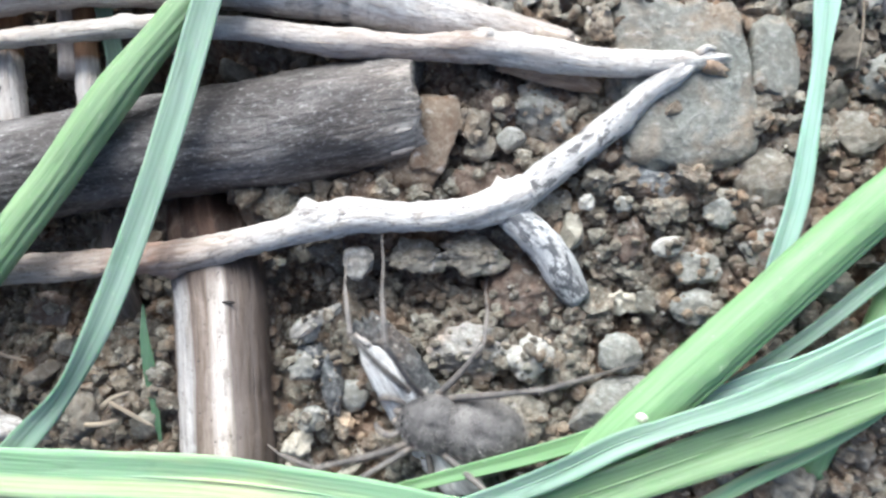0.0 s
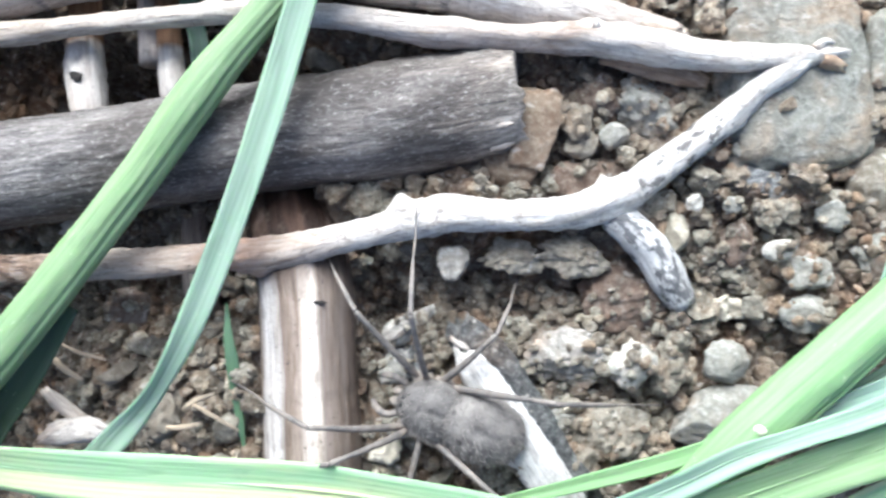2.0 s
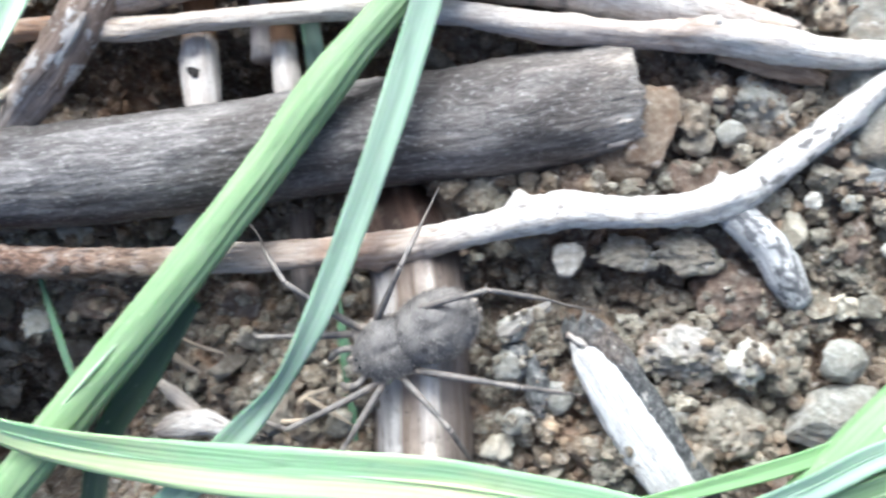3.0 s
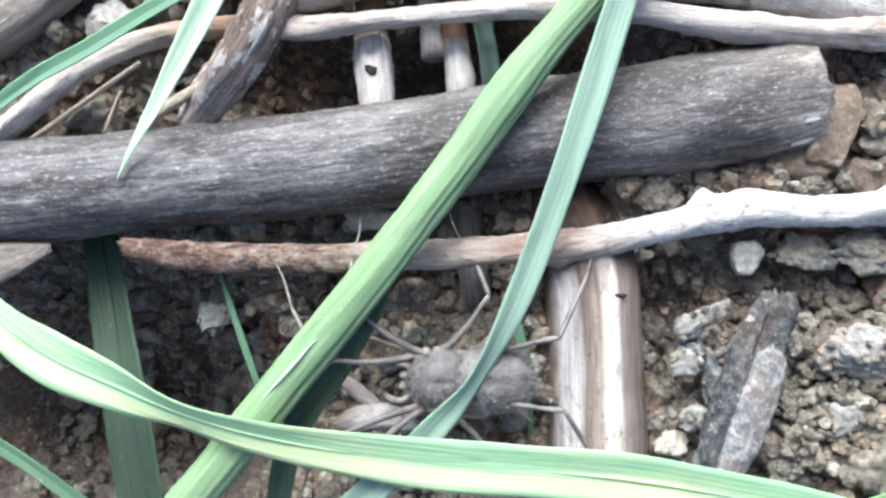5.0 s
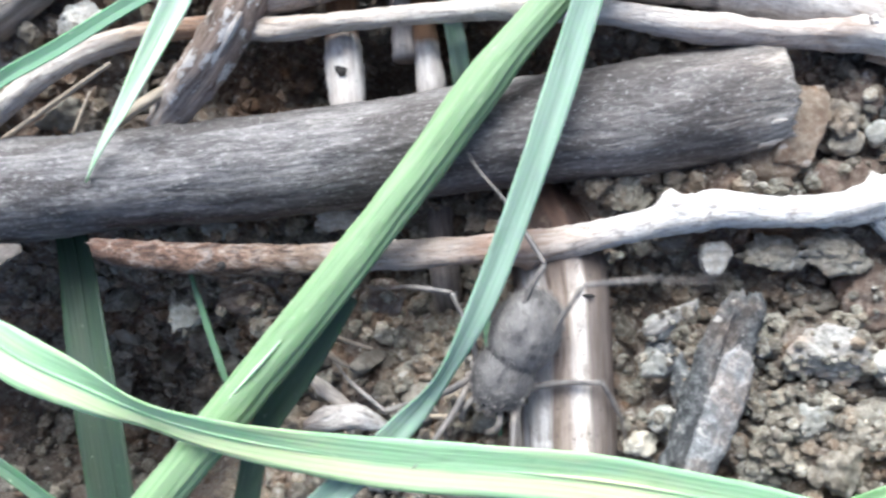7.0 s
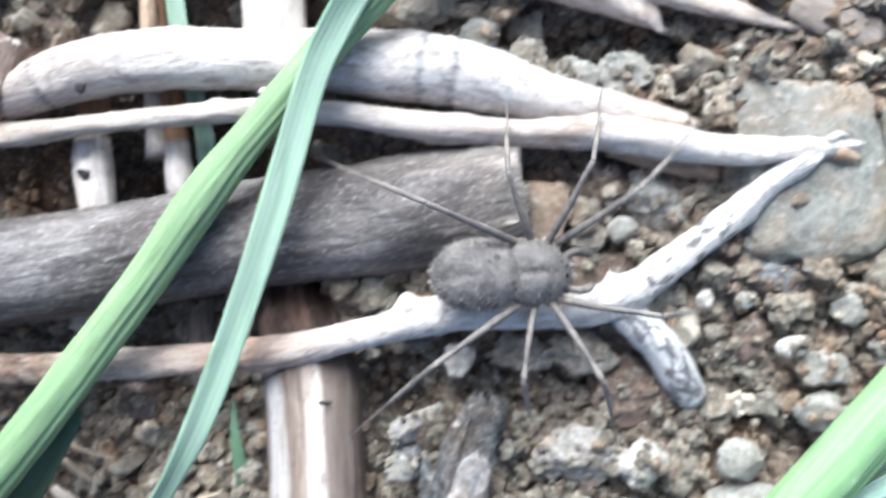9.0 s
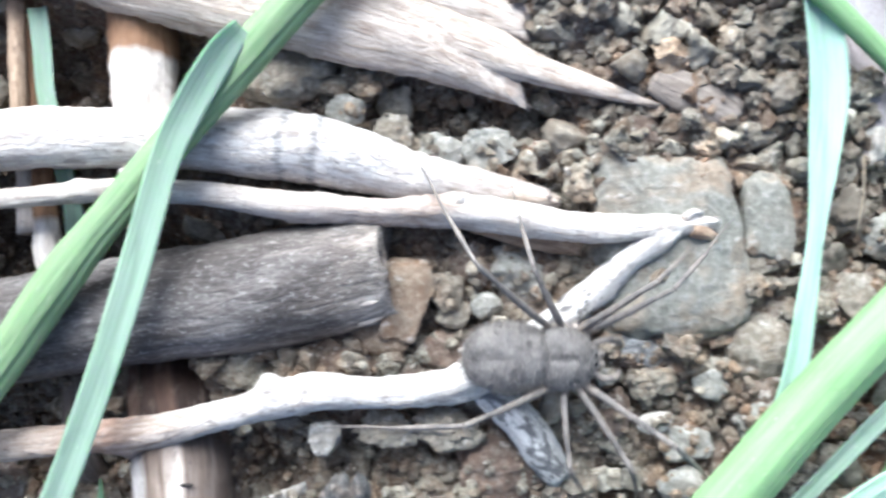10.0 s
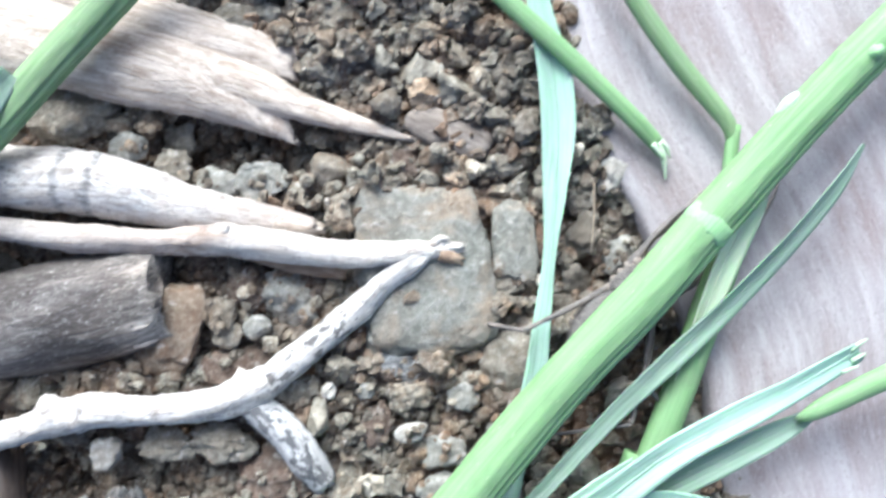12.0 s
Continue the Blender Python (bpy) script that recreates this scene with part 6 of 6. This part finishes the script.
# footholds: seconds and place in millimetres
FEET = dict(
    L1=[(0.0, -12.5, -16.5), (0.5, -13.0, -9.3), (1.0, -18.2, -13.7), (1.5, -18.9, -12.1), (2.0, -22.7, -11.7), (2.5, -23.5, -16.3), (3.0, -27.9, -12.8), (3.5, -34.1, -16.7), (6.0, -40.4, -12.6), (6.5, -39.2, -8.8), (9.5, 15.9, 7.8), (11.0, 43.9, 16.6), (11.5, 51.0, 22.1), (12.0, 54.3, 26.3)],
    L2=[(0.0, -8.6, -19.4), (0.5, -17.5, -16.9), (1.0, -15.8, -15.4), (1.5, -17.4, -16.5), (2.0, -21.0, -17.2), (2.5, -20.8, -15.1), (3.0, -25.0, -15.9), (8.5, -0.8, 10.8), (8.8, 4.7, 16.3), (9.5, 8.8, 19.7), (10.0, 19.3, 12.4), (11.0, 42.5, 15.5), (11.5, 49.9, 20.6), (12.0, 53.2, 25.0)],
    L3=[(0.0, -2.1, -19.9), (0.5, -9.9, -18.3), (1.5, -9.0, -18.7), (2.0, -11.8, -18.9), (2.5, -14.5, -17.9), (3.0, -16.0, -16.6), (8.3, -3.7, 1.7), (8.5, -4.3, 3.1), (8.8, -3.5, 13.3), (9.5, 5.6, 18.1), (10.0, 8.3, 19.7), (11.0, 41.0, 14.3), (11.5, 46.4, 17.9), (12.0, 52.2, 24.0)],
    L4=[(0.5, -3.4, -19.7), (1.0, -2.1, -18.7), (1.5, -4.3, -20.1), (2.0, -2.7, -18.5), (2.5, -5.7, -18.0), (3.0, -10.4, -11.6), (3.5, -12.2, -15.9), (5.5, -12.7, -15.6), (6.0, -12.7, -15.6), (6.5, -12.4, -15.6), (8.3, -16.7, 11.4), (8.5, -16.2, 11.6), (8.8, -16.0, 13.7), (9.0, -12.1, 12.7), (10.0, 5.1, 16.3), (10.5, 13.6, 14.5), (11.0, 17.7, 11.2), (11.5, 22.5, 10.5), (12.0, 32.9, 12.8)],
    R1=[(0.0, -6.8, -2.3), (0.5, -0.4, -1.1), (1.0, -5.1, -1.2), (1.5, -9.5, 5.1), (2.0, -16.1, -2.2), (2.5, -25.2, -4.8), (3.0, -27.8, -7.5), (3.5, -37.1, -8.3), (5.5, -39.6, -8.3), (6.0, -39.8, -9.5), (6.5, -47.3, -5.9), (8.3, -3.5, -11.0), (8.5, 1.6, -15.2), (9.0, 6.1, 4.3), (9.5, 17.4, -2.7), (11.0, 43.0, 15.0), (11.5, 51.4, 20.8), (12.0, 54.8, 25.5)],
    R2=[(0.5, 8.7, -1.0), (1.0, 10.9, -0.1), (2.5, -18.8, -0.0), (3.5, -32.2, -7.5), (5.5, -34.9, -5.8), (6.0, -31.8, -5.1), (6.5, -30.3, -4.2), (8.8, 3.1, -12.3), (10.0, 16.7, -2.9), (11.0, 34.9, -5.3), (11.5, 42.6, 4.6), (12.0, 54.2, 24.8)],
    R3=[(0.0, 3.0, -4.8), (1.0, 7.6, -1.8), (1.5, 8.6, -1.3), (2.0, -3.2, -4.3), (2.5, -9.0, -4.7), (3.0, -19.6, 1.0), (8.3, -18.1, -15.9), (8.5, -17.7, -16.2), (8.8, -3.6, -6.9), (9.0, -0.9, -4.9), (9.5, 5.1, 1.9), (10.0, 14.5, -3.9), (11.0, 23.6, -3.3), (11.5, 29.2, -2.1), (12.0, 44.2, 1.6)],
    R4=[(0.0, 10.9, -10.6), (0.5, 14.0, -15.3), (1.0, 13.8, -14.4), (1.5, 12.9, -13.8), (2.0, 10.7, -12.7), (2.5, -3.0, -4.6), (3.0, -7.0, -5.3), (3.5, -15.4, 4.8), (5.5, -16.3, 3.8), (6.0, -16.3, 3.8), (6.5, -16.0, 4.0), (8.3, -23.0, 1.3), (8.5, -19.6, -9.9), (8.8, -20.2, -13.0), (9.0, -14.6, -6.0), (9.5, -2.1, 1.9), (10.0, -0.4, 1.7), (10.5, 4.3, -0.5), (11.0, 18.9, -6.1), (11.5, 26.2, 0.4), (12.0, 30.0, 3.1)],
)


def glide(rows, t):
    """The values at t on a smooth line through rows that begin with their time."""
    r = np.array(rows, float)
    i = int(np.clip(np.searchsorted(r[:, 0], t, "right") - 1, 0, len(r) - 2))
    slope = lambda j: (r[min(j + 1, len(r) - 1)] - r[max(j - 1, 0)]) / (r[min(j + 1, len(r) - 1), 0] - r[max(j - 1, 0), 0])
    a, b, span = r[i], r[i + 1], r[i + 1, 0] - r[i, 0]
    u = (t - a[0]) / span
    return (a * (2 * u ** 3 - 3 * u ** 2 + 1) + slope(i) * span * (u ** 3 - 2 * u ** 2 + u) + b * (3 * u ** 2 - 2 * u ** 3) + slope(i + 1) * span * (u ** 3 - u ** 2))[1:]


def body_pose(t):
    x, y, z, turn = glide(CRAWL, t)
    return pose(x * MM, y * MM, z * MM, 0, 0, turn)


def frame_of(origin, way, up):
    """A pose whose x axis runs along way, its z axis near up."""
    x = way.normalized()
    y = up.cross(x).normalized()
    m = Matrix((x, y, x.cross(y))).transposed().to_4x4()
    m.translation = origin
    return m


def step_rows(name, stops, ground):
    """Rows for a leg's two pieces: the foot stands, then steps on to the next hold."""
    leg, low, s, n = LEGS[name]
    hx, la, lb, fx, fy, lean = LEG_SIZES[n]
    known = {t: (x, y) for t, x, y in FEET[name]}
    holds = []
    for t in stops:
        if t in known:
            p = Vector((*known[t], 0)) * MM
        else:
            p = body_pose(t) @ (Vector((fx, fy * s, 0)) * MM)
        holds.append((t, Vector((p.x, p.y, ground(p.x, p.y, t)))))
    upper, lower = [], []
    hip = Vector((hx, 2.1 * s, 2.1)) * MM
    for k in range(121):
        t = k * 0.1
        i = max(j for j, (a, _) in enumerate(holds) if a <= t + 1e-6)
        a, b = holds[i], holds[min(i + 1, len(holds) - 1)]
        u = (t - a[0]) / max(b[0] - a[0], 0.01)
        start = 0.1 + 0.3 * ((n + (s > 0)) % 2)
        u = min(max((u - start) / 0.5, 0.0), 1.0)
        u = u * u * (3 - 2 * u)
        foot = a[1].lerp(b[1], u)
        foot.z += 1.3 * MM * math.sin(math.pi * u) * ((b[1] - a[1]).length > 0.001)
        foot = body_pose(t).inverted() @ foot
        reach = foot - hip
        d = min(max(reach.length, 0.82 * (la + lb) * MM), 0.993 * (la + lb) * MM)
        way = reach.normalized()
        foot = hip + way * d
        # under the grass it keeps its knees low
        rise = Vector((-lean, 0.2 * s, float(np.interp(t, [0, 0.4, 3.0, 3.8, 7.2, 8.2, 10.4, 10.7], [0.45, 0.9, 0.9, 0.06, 0.06, 0.9, 0.9, 0.06]))))
        bend = (rise - way * rise.dot(way)).normalized()
        along = ((la * MM) ** 2 - (lb * MM) ** 2 + d * d) / (2 * d)
        knee = hip + way * along + bend * math.sqrt(max((la * MM) ** 2 - along ** 2, 0.0))
        m = frame_of(hip, knee - hip, bend)
        upper.append((t, m))
        lower.append((t, m.inverted() @ frame_of(knee, foot - knee, bend)))
    return leg, upper, low, lower


def motions():
    # what lies under each foothold, while the spider waits above
    SPIDER.location = (0, 0, 1)
    bpy.context.view_layer.update()
    graph = bpy.context.evaluated_depsgraph_get()

    def ground(x, y, t):
        hit, place, *_ = scene.ray_cast(graph, Vector((x, y, 0.0016)), Vector((0, 0, -1)))
        low = float(glide(CRAWL, t)[2]) * MM - 0.0012
        return max(place.z, low) if hit else low

    stops = sorted({row[0] for row in CRAWL} | {4.1, 4.6, 5.0, 6.9, 7.2, 7.5, 7.8, 8.05})
    steps = [step_rows(name, stops, ground) for name in LEGS]
    walk(SPIDER, [(k * 0.1, body_pose(k * 0.1)) for k in range(121)])
    for leg, upper, low, lower in steps:
        walk(leg, upper)
        walk(low, lower)
    # the piece of bark lies still until the spider's hind leg kicks it over
    walk(BARK, [(t, pose(x * MM, y * MM, z * MM, roll, 0, turn)) for t, x, y, z, roll, turn in (
        (0.0, -1.9, -12.6, -0.9, 28, -54.8), (3.0, -1.9, -12.6, -0.9, 28, -54.8), (3.07, -4.2, -12.2, 0.4, 85, -75), (3.13, -6.2, -11.9, 0.0, 140, -96),
        (3.2, -7.1, -11.7, -0.9, 180, -107.7), (12.0, -7.1, -11.7, -0.9, 180, -107.7))])
    # the clump of grass sways a little at the start
    for plant in CLUMP:
        around = lambda a: Matrix.Translation((ROOT[0] * MM, ROOT[1] * MM, 0)) @ pose(0, 0, 0, 0, 0, a) @ Matrix.Translation((-ROOT[0] * MM, -ROOT[1] * MM, 0))
        walk(plant, [(0.0, around(-7.0)), (2.0, around(-6.4)), (3.0, around(-4.6)), (4.5, around(-2.0)), (6.5, around(-0.5)), (8.3, around(0.0)), (12.0, around(0.0))])


motions()
